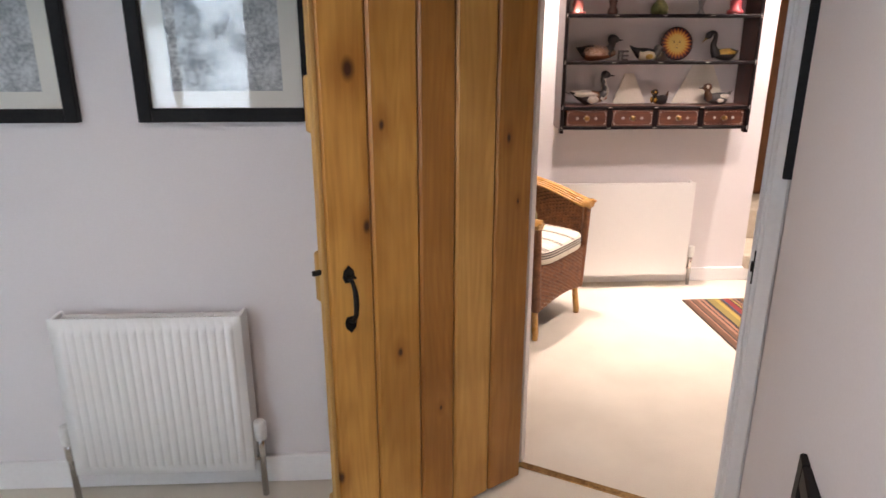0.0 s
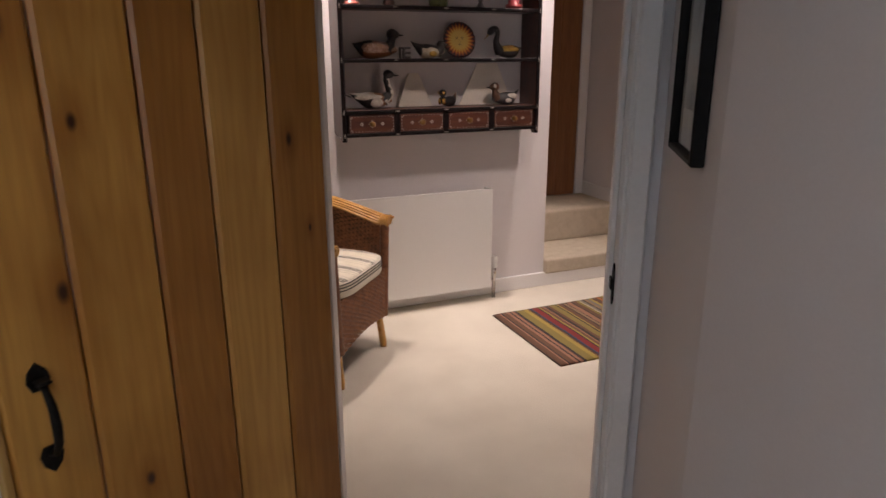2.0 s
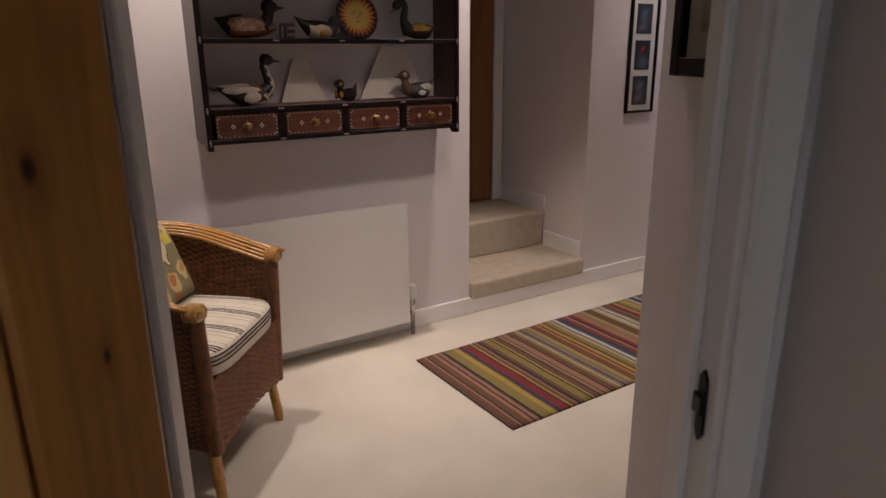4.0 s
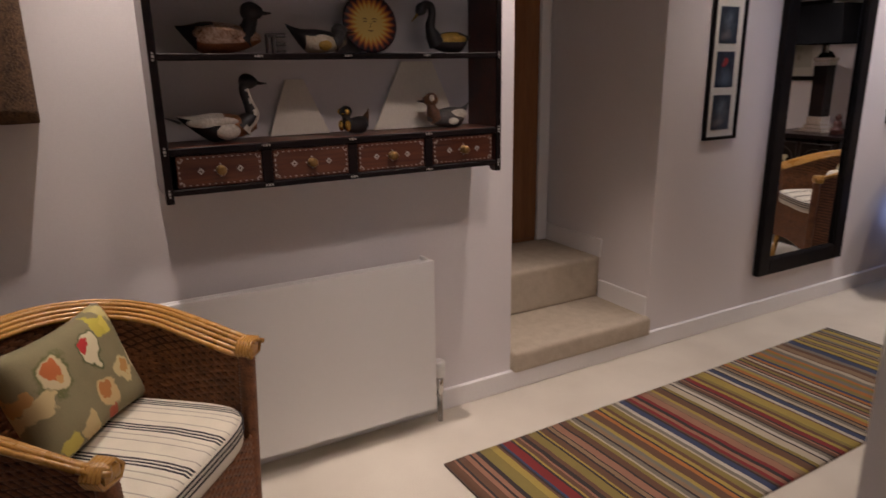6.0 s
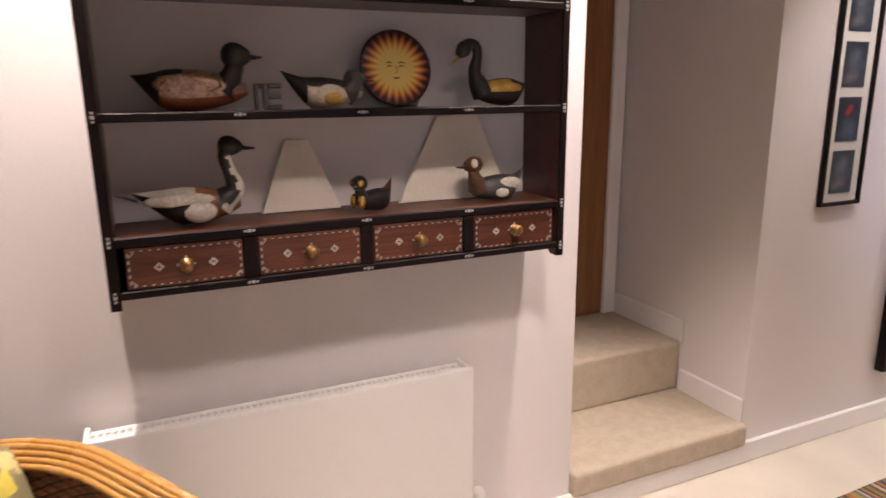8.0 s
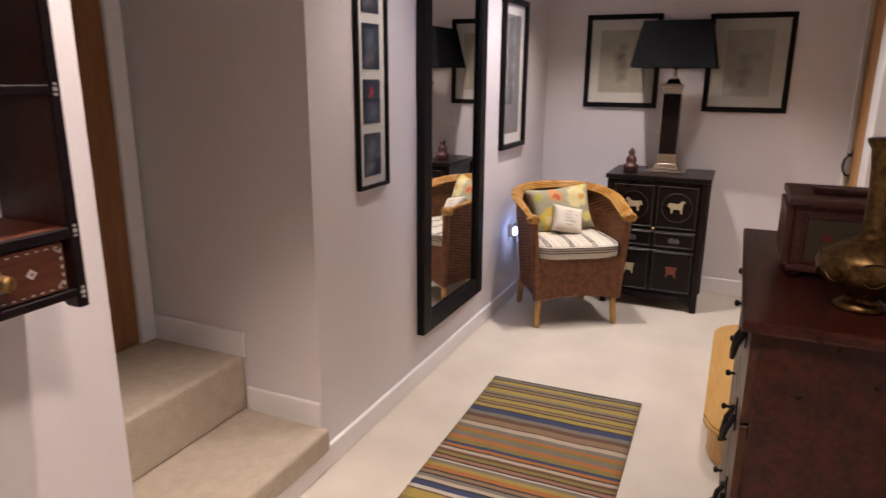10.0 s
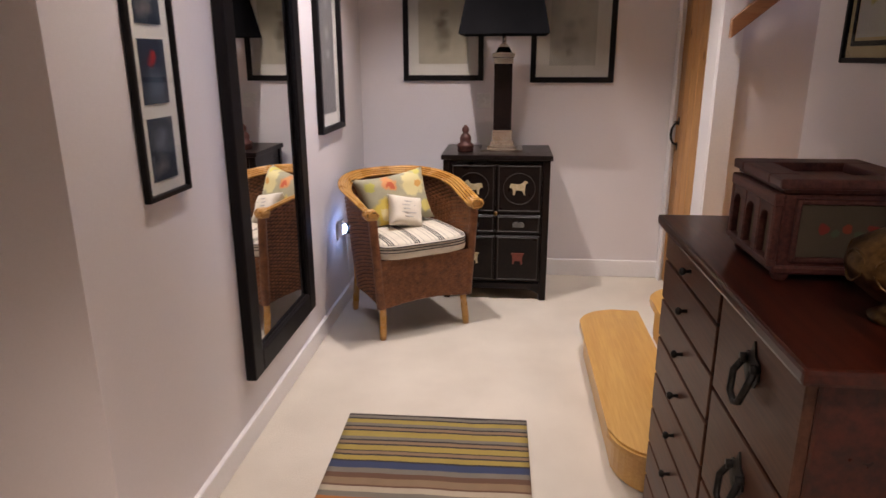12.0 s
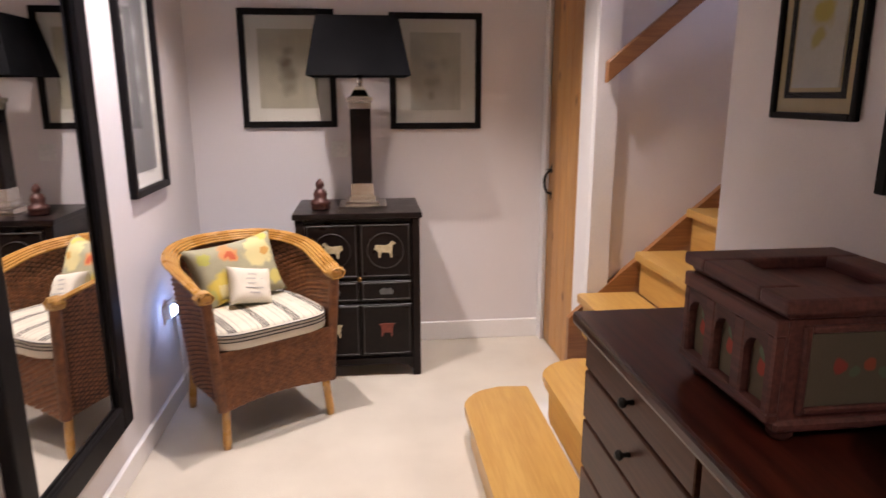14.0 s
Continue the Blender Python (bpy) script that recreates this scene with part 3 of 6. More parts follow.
def radiator(m, w, h, d, fluted, label):
    """Panel radiator: local x along the wall, y out to the room, base at the floor."""
    t = thing("radiator", m, label, "radiator")
    z0 = 0.085 if not fluted else 0.12
    z1 = z0 + h
    bm = B()
    if fluted:
        # one pressed sheet: upright ribs between a flat top and bottom band
        n, ease = 20, (0.0, 0.10, 0.25, 0.75, 0.90)
        pitch = (w - 0.05) / n
        us = [(0.0, 0.0)] + [(0.025 + pitch * (i + e), q) for i in range(n) for e, q in zip(ease, (0.0, 0.25, 1.0, 1.0, 0.25))] + [(w - 0.025, 0.0), (w, 0.0)]
        vs = [(z0, 0.0), (z0 + 0.026, 0.0), (z0 + 0.040, 1.0), (z1 - 0.050, 1.0), (z1 - 0.036, 0.0), (z1, 0.0)]
        g = [[bm.verts.new((x, d - 0.016 + 0.016 * q * k, z)) for x, q in us] for z, k in vs]
        for a, b in zip(g, g[1:]):
            for i in range(len(us) - 1):
                bm.faces.new((a[i], a[i + 1], b[i + 1], b[i])).smooth = True
        rim_ = g[0] + [r[-1] for r in g[1:-1]] + g[-1][::-1] + [r[0] for r in g[-2:0:-1]]
        back_ = [bm.verts.new((v.co.x, d - 0.022, v.co.z)) for v in rim_]
        for i in range(len(rim_)):
            k = (i + 1) % len(rim_)
            bm.faces.new((rim_[k], rim_[i], back_[i], back_[k]))
        bm.faces.new(back_)
    else:
        box(bm, 0.0, w, d - 0.02, d, z0, z1, 0.004, 2)
    part("front_panel", bm, RAD, t)
    bm = B()
    box(bm, 0.02, w - 0.02, 0.03, 0.045, z0 + 0.02, z1 - 0.02, 0.004)
    part("rear_panel", bm, RAD, t)
    bm = B()
    box(bm, 0.012, w - 0.012, 0.045, d - 0.02, z0 + 0.012, z1 - 0.045)
    part("convector_core", bm, RAD, t, "white fins inside")
    for x in (0.0, w - 0.012):
        bm = B()
        box(bm, x, x + 0.012, 0.03, d - 0.02, z0 + 0.01, z1 - 0.004, 0.002)
        part("side_cover", bm, RAD, t)
    bm = B()
    for y in (0.03, d - 0.032):
        box(bm, 0.0, w, y, y + 0.012, z1 - 0.026, z1 - 0.018, 0.001)
    n = 60 if not fluted else 24
    for i in range(n + 1):
        x = 0.004 + (w - 0.014) * i / n
        box(bm, x, x + 0.004, 0.042, d - 0.032, z1 - 0.025, z1 - 0.019)
    for k in (1, 2, 3):
        y = 0.03 + (d - 0.06) * k / 4
        box(bm, 0.0, w, y, y + 0.004, z1 - 0.024, z1 - 0.018)
    part("top_grille", bm, RAD, t)
    for x in ((w + 0.025, -0.02) if fluted else (-0.038,)):
        bm = B()
        valve(bm, x, d - 0.045, 0.0, z0 + 0.11)
        tube(bm, [(x, d - 0.045, z0 + 0.03), (x - math.copysign(0.055, x), d - 0.045, z0 + 0.03)], 0.009, 10)
        v = part("valve", bm, CHROME, t, "chrome pipe and valve")
        bm = B()
        lathe(bm, [(0.016, 0), (0.021, 0.005), (0.022, 0.060), (0.017, 0.072)], 16, 0, (x, d - 0.045, z0 + 0.105))
        part("valve_cap", bm, PLASTIC, v, "white plastic valve cap")
    return t


# local y points away from the wall
radiator(pose(2.785, YN, 0, 0, 0, 180), 0.98, 0.60, 0.125, False, "white flat-fronted panel radiator on the hall wall")
radiator(pose(0.487, 4.07, 0, 0, 0, 180), 0.60, 0.575, 0.13, True, "white ribbed panel radiator on the study wall")


# ---- pictures ----
def pane(bm, x0, x1, y, z0, z1):
    """One sheet of thin glass."""
    bm.faces.new([bm.verts.new(p) for p in ((x1, y, z0), (x0, y, z0), (x0, y, z1), (x1, y, z1))])


def picture(m, w, h, fw, mount, art, label, depth=0.022, art_size=None, frame_mat=None, inner=None, shift=(0, 0)):
    """A framed picture: local x across, z up, y out of the wall; origin at the lower left corner on the wall."""
    t = thing("framed_picture", m, label, "picture")
    bm = B()
    for r in ((0, fw, 0, h), (w - fw, w, 0, h), (fw, w - fw, 0, fw), (fw, w - fw, h - fw, h)):
        box(bm, r[0], r[1], 0.001, depth, r[2], r[3], 0.0025)
    part("frame", bm, frame_mat or BLACK, t)
    bm = B()
    box(bm, fw, w - fw, 0.001, 0.006, fw, h - fw)
    part("mount", bm, mount, t)
    aw, ah = art_size or (w * 0.5, h * 0.5)
    cx, cz = w / 2 + shift[0], h / 2 + shift[1]
    if inner:
        bm = B()
        for r in ((-aw / 2 - 0.02, -aw / 2 - 0.008, -ah / 2 - 0.02, ah / 2 + 0.02), (aw / 2 + 0.008, aw / 2 + 0.02, -ah / 2 - 0.02, ah / 2 + 0.02), (-aw / 2 - 0.008, aw / 2 + 0.008, -ah / 2 - 0.02, -ah / 2 - 0.008), (-aw / 2 - 0.008, aw / 2 + 0.008, ah / 2 + 0.008, ah / 2 + 0.02)):
            box(bm, cx + r[0], cx + r[1], 0.006, 0.009, cz + r[2], cz + r[3])
        part("inner_border", bm, inner, t, "dark inner border")
    bm = B()
    box(bm, -aw / 2, aw / 2, 0.0062, 0.0085, -ah / 2, ah / 2)
    part("print", bm, art, t, "", pose(cx, 0, cz))
    bm = B()
    pane(bm, fw, w - fw, 0.012, fw, h - fw)
    g = part("glass", bm, GLASS, t, "clear picture glass")
    g.visible_shadow = False
    return t


ART_DRAW = mat("pencil_landscape", (0.66, 0.67, 0.66), (0.30, 0.31, 0.32), 0.9, 14, 0, 90)
ART_C = blotches("faded_figure_print", (0.58, 0.54, 0.42), [(0.0, -0.03, 0.065, (0.30, 0.27, 0.20)), (0.01, 0.03, 0.05, (0.24, 0.20, 0.15)), (0.0, -0.10, 0.05, (0.36, 0.32, 0.24)), (0.0, 0.09, 0.035, (0.36, 0.32, 0.24))], soft=0.8, wobble=0.06)
ART_D = blotches("faded_bust_print", (0.62, 0.60, 0.52), [(0.02, -0.05, 0.055, (0.42, 0.40, 0.33)), (0.02, 0.03, 0.045, (0.42, 0.42, 0.38)), (-0.05, 0.05, 0.04, (0.46, 0.45, 0.38)), (0.02, -0.12, 0.03, (0.40, 0.37, 0.30))], soft=0.8, wobble=0.07)
ART_B = blotches("dark_grey_print", (0.20, 0.19, 0.18), [(0.0, 0.05, 0.05, (0.34, 0.33, 0.31)), (0.0, -0.05, 0.03, (0.40, 0.39, 0.36)), (0.0, 0.2, 0.05, (0.32, 0.31, 0.3))], soft=0.9)
ART_E = blotches("yellow_flower_print", (0.70, 0.67, 0.58), [(0.0, 0.09, 0.055, (0.62, 0.50, 0.08)), (0.02, 0.02, 0.042, (0.66, 0.55, 0.10)), (0.0, -0.05, 0.036, (0.60, 0.50, 0.12)), (-0.02, 0.05, 0.035, (0.58, 0.50, 0.10)), (0.005, -0.10, 0.022, (0.56, 0.48, 0.16))], soft=0.5, wobble=0.05)
CREAM_MOUNT = mat("yellowed_mount", (0.64, 0.52, 0.28), (0.58, 0.46, 0.24), 0.9, 6, 0.04, 200)
ART_R = blotches("brown_sketch", (0.58, 0.54, 0.46), [(0.0, 0.0, 0.09, (0.28, 0.24, 0.19)), (0.0, 0.14, 0.07, (0.32, 0.28, 0.22)), (0, -0.16, 0.05, (0.22, 0.19, 0.15))], soft=0.9)
north = lambda x, z: pose(x, YN, z, 0, 0, 180)
east = lambda y, z: pose(XE, y, z, 0, 0, 90)
south = lambda x, z: pose(x, YS, z)
picture(pose(0.755, 4.07, 1.293, 0, 0, 180), 0.533, 0.52, 0.04, MAT_BOARD, ART_DRAW, "pencil landscape in a thin black frame with white mount", art_size=(0.33, 0.34), depth=0.03)
picture(pose(0.047, 4.07, 1.293, 0, 0, 180), 0.533, 0.52, 0.04, MAT_BOARD, ART_DRAW, "pencil landscape in a thin black frame with white mount", art_size=(0.33, 0.34), depth=0.03)
picture(north(6.33, 1.003), 0.44, 0.86, 0.028, MAT_BOARD, ART_B, "tall dark print in a black frame with white mount", art_size=(0.24, 0.68), depth=0.03)
picture(east(5.272, 1.228), 0.487, 0.598, 0.032, MAT_BOARD, ART_C, "faded brown figure print in a wide black frame", art_size=(0.30, 0.40))
picture(east(4.498, 1.216), 0.492, 0.598, 0.032, MAT_BOARD, ART_D, "pale sketch of a bust in a wide black frame", art_size=(0.27, 0.40))
picture(south(4.347, 1.347), 0.25, 0.50, 0.013, CREAM_MOUNT, ART_E, "yellow flower print with cream mount in black frame", art_size=(0.138, 0.38), inner=BLACK, depth=0.016)
picture(south(3.93, 1.232), 0.34, 0.5, 0.024, CREAM_MOUNT, ART_E, "dark-framed botanical print beside the stairs wall", art_size=(0.2, 0.34), inner=BLACK)
picture(RW @ pose(0.0246, 0, 0, 0, 0, -8.07) @ pose(0, -0.465, 1.255, 0, 0, 90), 0.238, 0.48, 0.011, MAT_BOARD, ART_R, "brown sketch in a slim black frame beside the door", art_size=(0.155, 0.33), depth=0.022)
picture(pose(2.185, 3.60, 0, 0, 0, -24.5) @ pose(0, 0.21, 1.30, 0, 0, 90), 0.43, 0.5, 0.035, MAT_BOARD, ART_C, "print with white mount in a wide black frame", art_size=(0.26, 0.34))

# tall strip frame with a column of small photographs
t = thing("photo_strip_frame", north(4.537, 1.005), "tall narrow black frame with a column of photographs", "picture")
W, H = 0.228, 1.02
bm = B()
for r in ((0, 0.014, 0, H), (W - 0.014, W, 0, H), (0.014, W - 0.014, 0, 0.014), (0.014, W - 0.014, H - 0.014, H)):
    box(bm, r[0], r[1], 0.001, 0.02, r[2], r[3], 0.002)
part("frame", bm, BLACK, t)
bm = B()
box(bm, 0.014, W - 0.014, 0.001, 0.006, 0.014, H - 0.014)
part("mount", bm, MAT_BOARD, t)
PHOTO = [blotches("photo_blue_dark", (0.035, 0.05, 0.075), [(0.0, 0.02, 0.05, (0.16, 0.19, 0.23)), (0.02, -0.04, 0.035, (0.22, 0.20, 0.20))], soft=0.9, rough=0.4, wobble=0.08, bump=0),
         blotches("photo_blue_red", (0.03, 0.045, 0.075), [(0.0, 0.03, 0.026, (0.5, 0.03, 0.03)), (0.0, -0.04, 0.05, (0.11, 0.15, 0.2))], soft=0.8, rough=0.4, wobble=0.06, bump=0)]
for i in range(5):
    bm = B()
    box(bm, -0.062, 0.062, 0.0062, 0.0085, -0.081, 0.081)
    part("photograph", bm, PHOTO[1 if i == 1 else 0], t, "red and blue photograph" if i == 1 else "dark blue photograph", pose(W / 2, 0, 0.128 + 0.198 * i))
bm = B()
pane(bm, 0.014, W - 0.014, 0.013, 0.014, H - 0.014)
part("glass", bm, GLASS, t).visible_shadow = False

# tall mirror
t = thing("wall_mirror", north(5.575, 0.243), "tall mirror in a wide dark wooden frame", "mirror")
W, H, F = 0.762, 1.72, 0.085
bm = B()
for r in ((0, F, 0, H), (W - F, W, 0, H), (F, W - F, 0, F), (F, W - F, H - F, H)):
    box(bm, r[0], r[1], 0.001, 0.040, r[2], r[3], 0.007, 2)
for r in ((F - 0.012, F + 0.006, F - 0.01, H - F + 0.01), (W - F - 0.006, W - F + 0.012, F - 0.01, H - F + 0.01), (F, W - F, F - 0.012, F + 0.006), (F, W - F, H - F - 0.006, H - F + 0.012)):
    box(bm, r[0], r[1], 0.02, 0.034, r[2], r[3], 0.004)
part("frame", bm, BLACK, t)
bm = B()
box(bm, F - 0.004, W - F + 0.004, 0.002, 0.018, F - 0.004, H - F + 0.004)
part("mirror_glass", bm, MIRROR, t, "clear silvered glass")

# bark cloth hanging
bm = B()
n = 24
grid = [[bm.verts.new((0.70 * i / n, 0.080 + 0.006 * noise.noise((i * 0.4, j * 0.4, 0)), 0.0 + 0.95 * j / n + 0.004 * noise.noise((i * 0.9, 3, j * 0.2)))) for i in range(n + 1)] for j in range(n + 1)]
back = [[bm.verts.new((v.co.x, 0.002, v.co.z)) for v in row] for row in grid]
for j in range(n):
    for i in range(n):
        bm.faces.new((grid[j][i], grid[j][i + 1], grid[j + 1][i + 1], grid[j + 1][i])).smooth = True
        bm.faces.new((back[j][i], back[j + 1][i], back[j + 1][i + 1], back[j][i + 1]))
for k in range(n):
    bm.faces.new((grid[0][k], back[0][k], back[0][k + 1], grid[0][k + 1]))
    bm.faces.new((grid[k][0], grid[k + 1][0], back[k + 1][0], back[k][0]))
    bm.faces.new((grid[k][n], back[k][n], back[k + 1][n], grid[k + 1][n]))
single("wall_hanging", bm, TEXTILE, north(1.63, 1.235), "rough brown bark-cloth hanging on the wall", "wall hanging")


# ---- striped rug ----
PAL_ = {"b": (0.17, 0.085, 0.05), "k": (0.045, 0.035, 0.035), "p": (0.38, 0.19, 0.12), "c": (0.58, 0.49, 0.36), "o": (0.30, 0.23, 0.065), "y": (0.46, 0.34, 0.08),
       "r": (0.26, 0.03, 0.03), "u": (0.05, 0.07, 0.15), "g": (0.24, 0.21, 0.17), "n": (0.50, 0.19, 0.05), "t": (0.32, 0.21, 0.12), "w": (0.64, 0.58, 0.48)}
PAL = {k: tuple(0.74 * c for c in v) for k, v in PAL_.items()}
ORDER = "BpbPkpkoOykuRkypkbOkytkpBockTgybnkyocwukbrpkrPtybkoCkwgkbprkyoYbwukctkNygwkpobcknuoNgonGCbTBguUkytkytkgYtkgYkgtk"
bands, acc = [], 0.0
rnd = random.Random(7)
for ch in ORDER.replace("p", "pk", 9).replace("y", "yb", 7).replace("t", "kt").replace("c", "cg", 3):
    bands.append((acc, PAL[ch.lower()]))
    acc += rnd.choice((0.6, 0.8, 1.0)) * (0.5 if ch == "k" else 1.7 if ch.isupper() else 1.0)
bands = [(p / acc, c) for p, c in bands]
RUG = stripes("striped_rug_wool", 0, bands, 0.95, 2.36, 0.6, 300)
FRINGE = mat("rug_binding", (0.10, 0.07, 0.06), rough=0.95)
t = thing("striped_rug", pose(2.695, 4.975, 0.0, 0, 0, 0.9), "multicoloured striped wool runner lying on the carpet", "rug")
bm = B()
nx, ny = 90, 20
rows = [[bm.verts.new((2.335 * i / nx, 0.695 * j / ny, 0.009 + 0.0025 * noise.noise((i * 0.15, j * 0.25, 0)))) for i in range(nx + 1)] for j in range(ny + 1)]
for j in range(ny):
    for i in range(nx):
        bm.faces.new((rows[j][i], rows[j][i + 1], rows[j + 1][i + 1], rows[j + 1][i])).smooth = True
edge = [rows[0][i] for i in range(nx + 1)] + [rows[j][nx] for j in range(1, ny + 1)] + [rows[ny][i] for i in range(nx - 1, -1, -1)] + [rows[j][0] for j in range(ny - 1, 0, -1)]
low = [bm.verts.new((v.co.x, v.co.y, 0.0005)) for v in edge]
for k in range(len(edge)):
    q = (k + 1) % len(edge)
    bm.faces.new((edge[q], edge[k], low[k], low[q]))
bm.faces.new(low[::-1])
part("rug_field", bm, RUG, t)
for x in (-0.004, 2.335):
    bm = B()
    box(bm, x, x + 0.004, 0, 0.695, 0.0005, 0.011, 0.0015)
    part("end_binding", bm, FRINGE, t, "dark bound end")


# ---- wicker armchair ----
def u_path(k, s):
    """The chair's horseshoe plan at a scale k; s from 0 (one arm tip) to 1 (the other)."""
    straight, arc = 0.27, math.pi * 0.30
    total = 2 * straight + arc
    d = s * total
    if d < straight:
        x, y = 0.283 + 0.022 * d / straight, -0.27 + d
    elif d > total - straight:
        e = total - d
        x, y = -(0.283 + 0.022 * e / straight), -0.27 + e
    else:
        a = (d - straight) / arc * math.pi
        x, y = 0.305 * math.cos(a), 0.0 + 0.29 * math.sin(a)
    return x * k, (y + 0.02) * k - 0.02


def rim(s):
    e = min(s, 1 - s) * 2
    e = max(0.0, min(1.0, (e - 0.05) / 0.8))
    return 0.655 + 0.108 * math.sin(e * math.pi / 2)


def weave(bm, place, nu, nv, width, height, bulge=0.0036):
    """Flat strands woven over and under upright stakes. place(u, v, out) gives a point."""
    sub = 2
    for j in range(nv):
        v0, v1 = (j - 0.12) / nv, (j + 1.12) / nv
        prev = None
        for i in range(nu * sub + 1):
            u = i / (nu * sub)
            o = bulge * math.cos(math.pi * (i / sub + j))
            ring = [bm.verts.new(place(u, v0, o - 0.0015)), bm.verts.new(place(u, (v0 + v1) / 2, o + 0.0025)), bm.verts.new(place(u, v1, o - 0.0015))]
            if prev:
                for a in (0, 1):
                    f = bm.faces.new((prev[a], ring[a], ring[a + 1], prev[a + 1]))
                    f.smooth = True
            prev = ring
    

def chair_shell(u, v, o):
    top = rim(u) - 0.012
    bottom = 0.165 + 0.03 * math.sin(math.pi * min(1, max(0, (u * 3) % 1)))
    z = bottom + (top - bottom) * v
    k = 0.86 + 0.14 * max(0, min(1, (z - 0.2) / 0.45))
    x, y = u_path(k, u)
    x2, y2 = u_path(k + 0.01, u)
    d = Vector((x2 - x, y2 - y, 0)).normalized()
    return Vector((x, y, z)) + d * o


def armchair(m, label):
    t = thing("wicker_armchair", m, label, "armchair", "wicker armchairs in the hall")
    bm = B()
    weave(bm, chair_shell, 64, 50, 1.6, 0.5)
    tagged(part("woven_back", bm, WICKER, t), kind="stuff")
    # dark sheets just behind the strands: shade between them, put in as colour
    bm = B()
    N = 48
    for o in (0.001, -0.012):
        g = [[bm.verts.new(chair_shell(i / N, v, o)) for i in range(N + 1)] for v in (0.0, 0.25, 0.5, 0.75, 1.0)]
        for a, b in zip(g, g[1:]):
            for i in range(N):
                bm.faces.new((a[i], a[i + 1], b[i + 1], b[i])).smooth = True
    part("back_gap_shade", bm, WICKER_IN, t, "dark sheet standing for shade between the strands")
    bm = B()
    weave(bm, lambda u, v, o: chair_shell(u, 0.35 + 0.65 * v, -0.014 - o), 64, 32, 1.6, 0.4)
    tagged(part("inner_weave", bm, WICKER, t), kind="stuff")
    # front apron with an arched lower edge
    def apron(u, v, o):
        x = (u - 0.5) * 0.49
        b = 0.165 + 0.025 * math.sin(math.pi * u)
        return Vector((x, -0.262 - o, b + (0.415 - b) * v))
    bm = B()
    weave(bm, apron, 24, 22, 0.5, 0.2)
    tagged(part("front_apron", bm, WICKER, t), kind="stuff")
    # dark slab behind the apron weave, shade in its gaps by colour
    bm = B()
    box(bm, -0.24, 0.24, -0.258, -0.250, 0.195, 0.40, 0.002)
    part("apron_gap_shade", bm, WICKER_IN, t)
    # cane bundle along the rim
    for q in range(6):
        bm = B()
        pts = []
        for i in range(41):
            s = i / 40
            x, y = u_path(1.0, s)
            xa, ya = u_path(1.03, s)
            d = Vector((xa - x, ya - y, 0)).normalized()
            pts.append(Vector((x, y, rim(s))) + d * (0.030 - 0.0112 * q) + Vector((0, 0, 0.012 - 0.0045 * abs(q - 1.0) - 0.004 * (q > 2) * (q - 2))))
        tube(bm, pts, 0.0068, 8)
        part("rim_cane", bm, CANE, t)
    for s in (0.0, 1.0):
        x, y = u_path(1.0, s)
        sg = 1 if s == 0 else -1
        bm = B()
        for j in range(5):
            yy = y - 0.002 + 0.009 * j
            loop = ((0.037, -0.004), (0.026, 0.016), (-0.012, 0.016), (-0.032, -0.006), (-0.020, -0.026), (0.026, -0.024), (0.037, -0.004))
            tube(bm, [(x + sg * a, yy, rim(s) + b) for a, b in loop], 0.0046, 6, caps=False)
        box(bm, x - 0.024, x + 0.024, y - 0.006, y + 0.03, rim(s) - 0.022, rim(s) + 0.008, 0.009, 2)
        part("arm_binding", bm, CANE, t, "wound cane binding")
        bm = B()
        top, foot = Vector((x * 0.985, -0.252, rim(s) - 0.018)), Vector((x * 0.86, -0.247, 0.17))
        tube(bm, [foot.lerp(top, q / 104) for q in range(105)], [0.0205 if q % 2 else 0.0235 for q in range(105)], 12)
        part("arm_post", bm, WICKER, t)
    for x, y in ((0.232, -0.238), (-0.232, -0.238), (0.21, 0.215), (-0.21, 0.215)):
        bm = B()
        tube(bm, [(x * 0.97, y * 0.95, 0.38), (x * 0.97, y * 0.95, 0.2), (x * 1.02, y * 1.02, 0.03), (x * 1.025, y * 1.025, 0.0)], [0.016, 0.017, 0.018, 0.016], 12)
        part("leg", bm, CANE, t, "honey-coloured cane leg")
    bm = B()
    box(bm, -0.235, 0.235, -0.25, 0.2, 0.385, 0.412, 0.004)
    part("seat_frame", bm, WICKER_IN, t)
    return t


CH_A = pose(1.648, 5.508, 0, 0, 0, 49.5)
CH_B = pose(6.09, 5.646, 0, 0, 0, -57)
chair_a = armchair(CH_A, "brown wicker armchair with cane rim beside the radiator")
chair_b = copy_thing(chair_a, CH_B)
tagged(chair_b, "brown wicker armchair with cane rim beside the black cabinet")

K, IV, GR = (0.03, 0.025, 0.03), (0.74, 0.68, 0.56), (0.42, 0.38, 0.32)
seat_b = []
for base in (0.0,):
    p0 = base
    for wd, col in ((0.20, IV), (0.03, GR), (0.14, IV), (0.03, GR), (0.12, IV), (0.05, K), (0.035, IV), (0.05, K), (0.035, IV), (0.05, K), (0.14, IV), (0.03, GR), (0.09, IV)):
        seat_b.append((p0, col))
        p0 += wd
TICKING = stripes("ticking_stripe_cotton", 0, seat_b, 0.9, 0.135, 0.25, 600)
PIPING = mat("dark_piping", (0.035, 0.03, 0.035), rough=0.9, scale=40)
IVORY = mat("ivory_cotton", (0.74, 0.69, 0.58), (0.68, 0.62, 0.52), 0.9, 14, 0.2, 500)


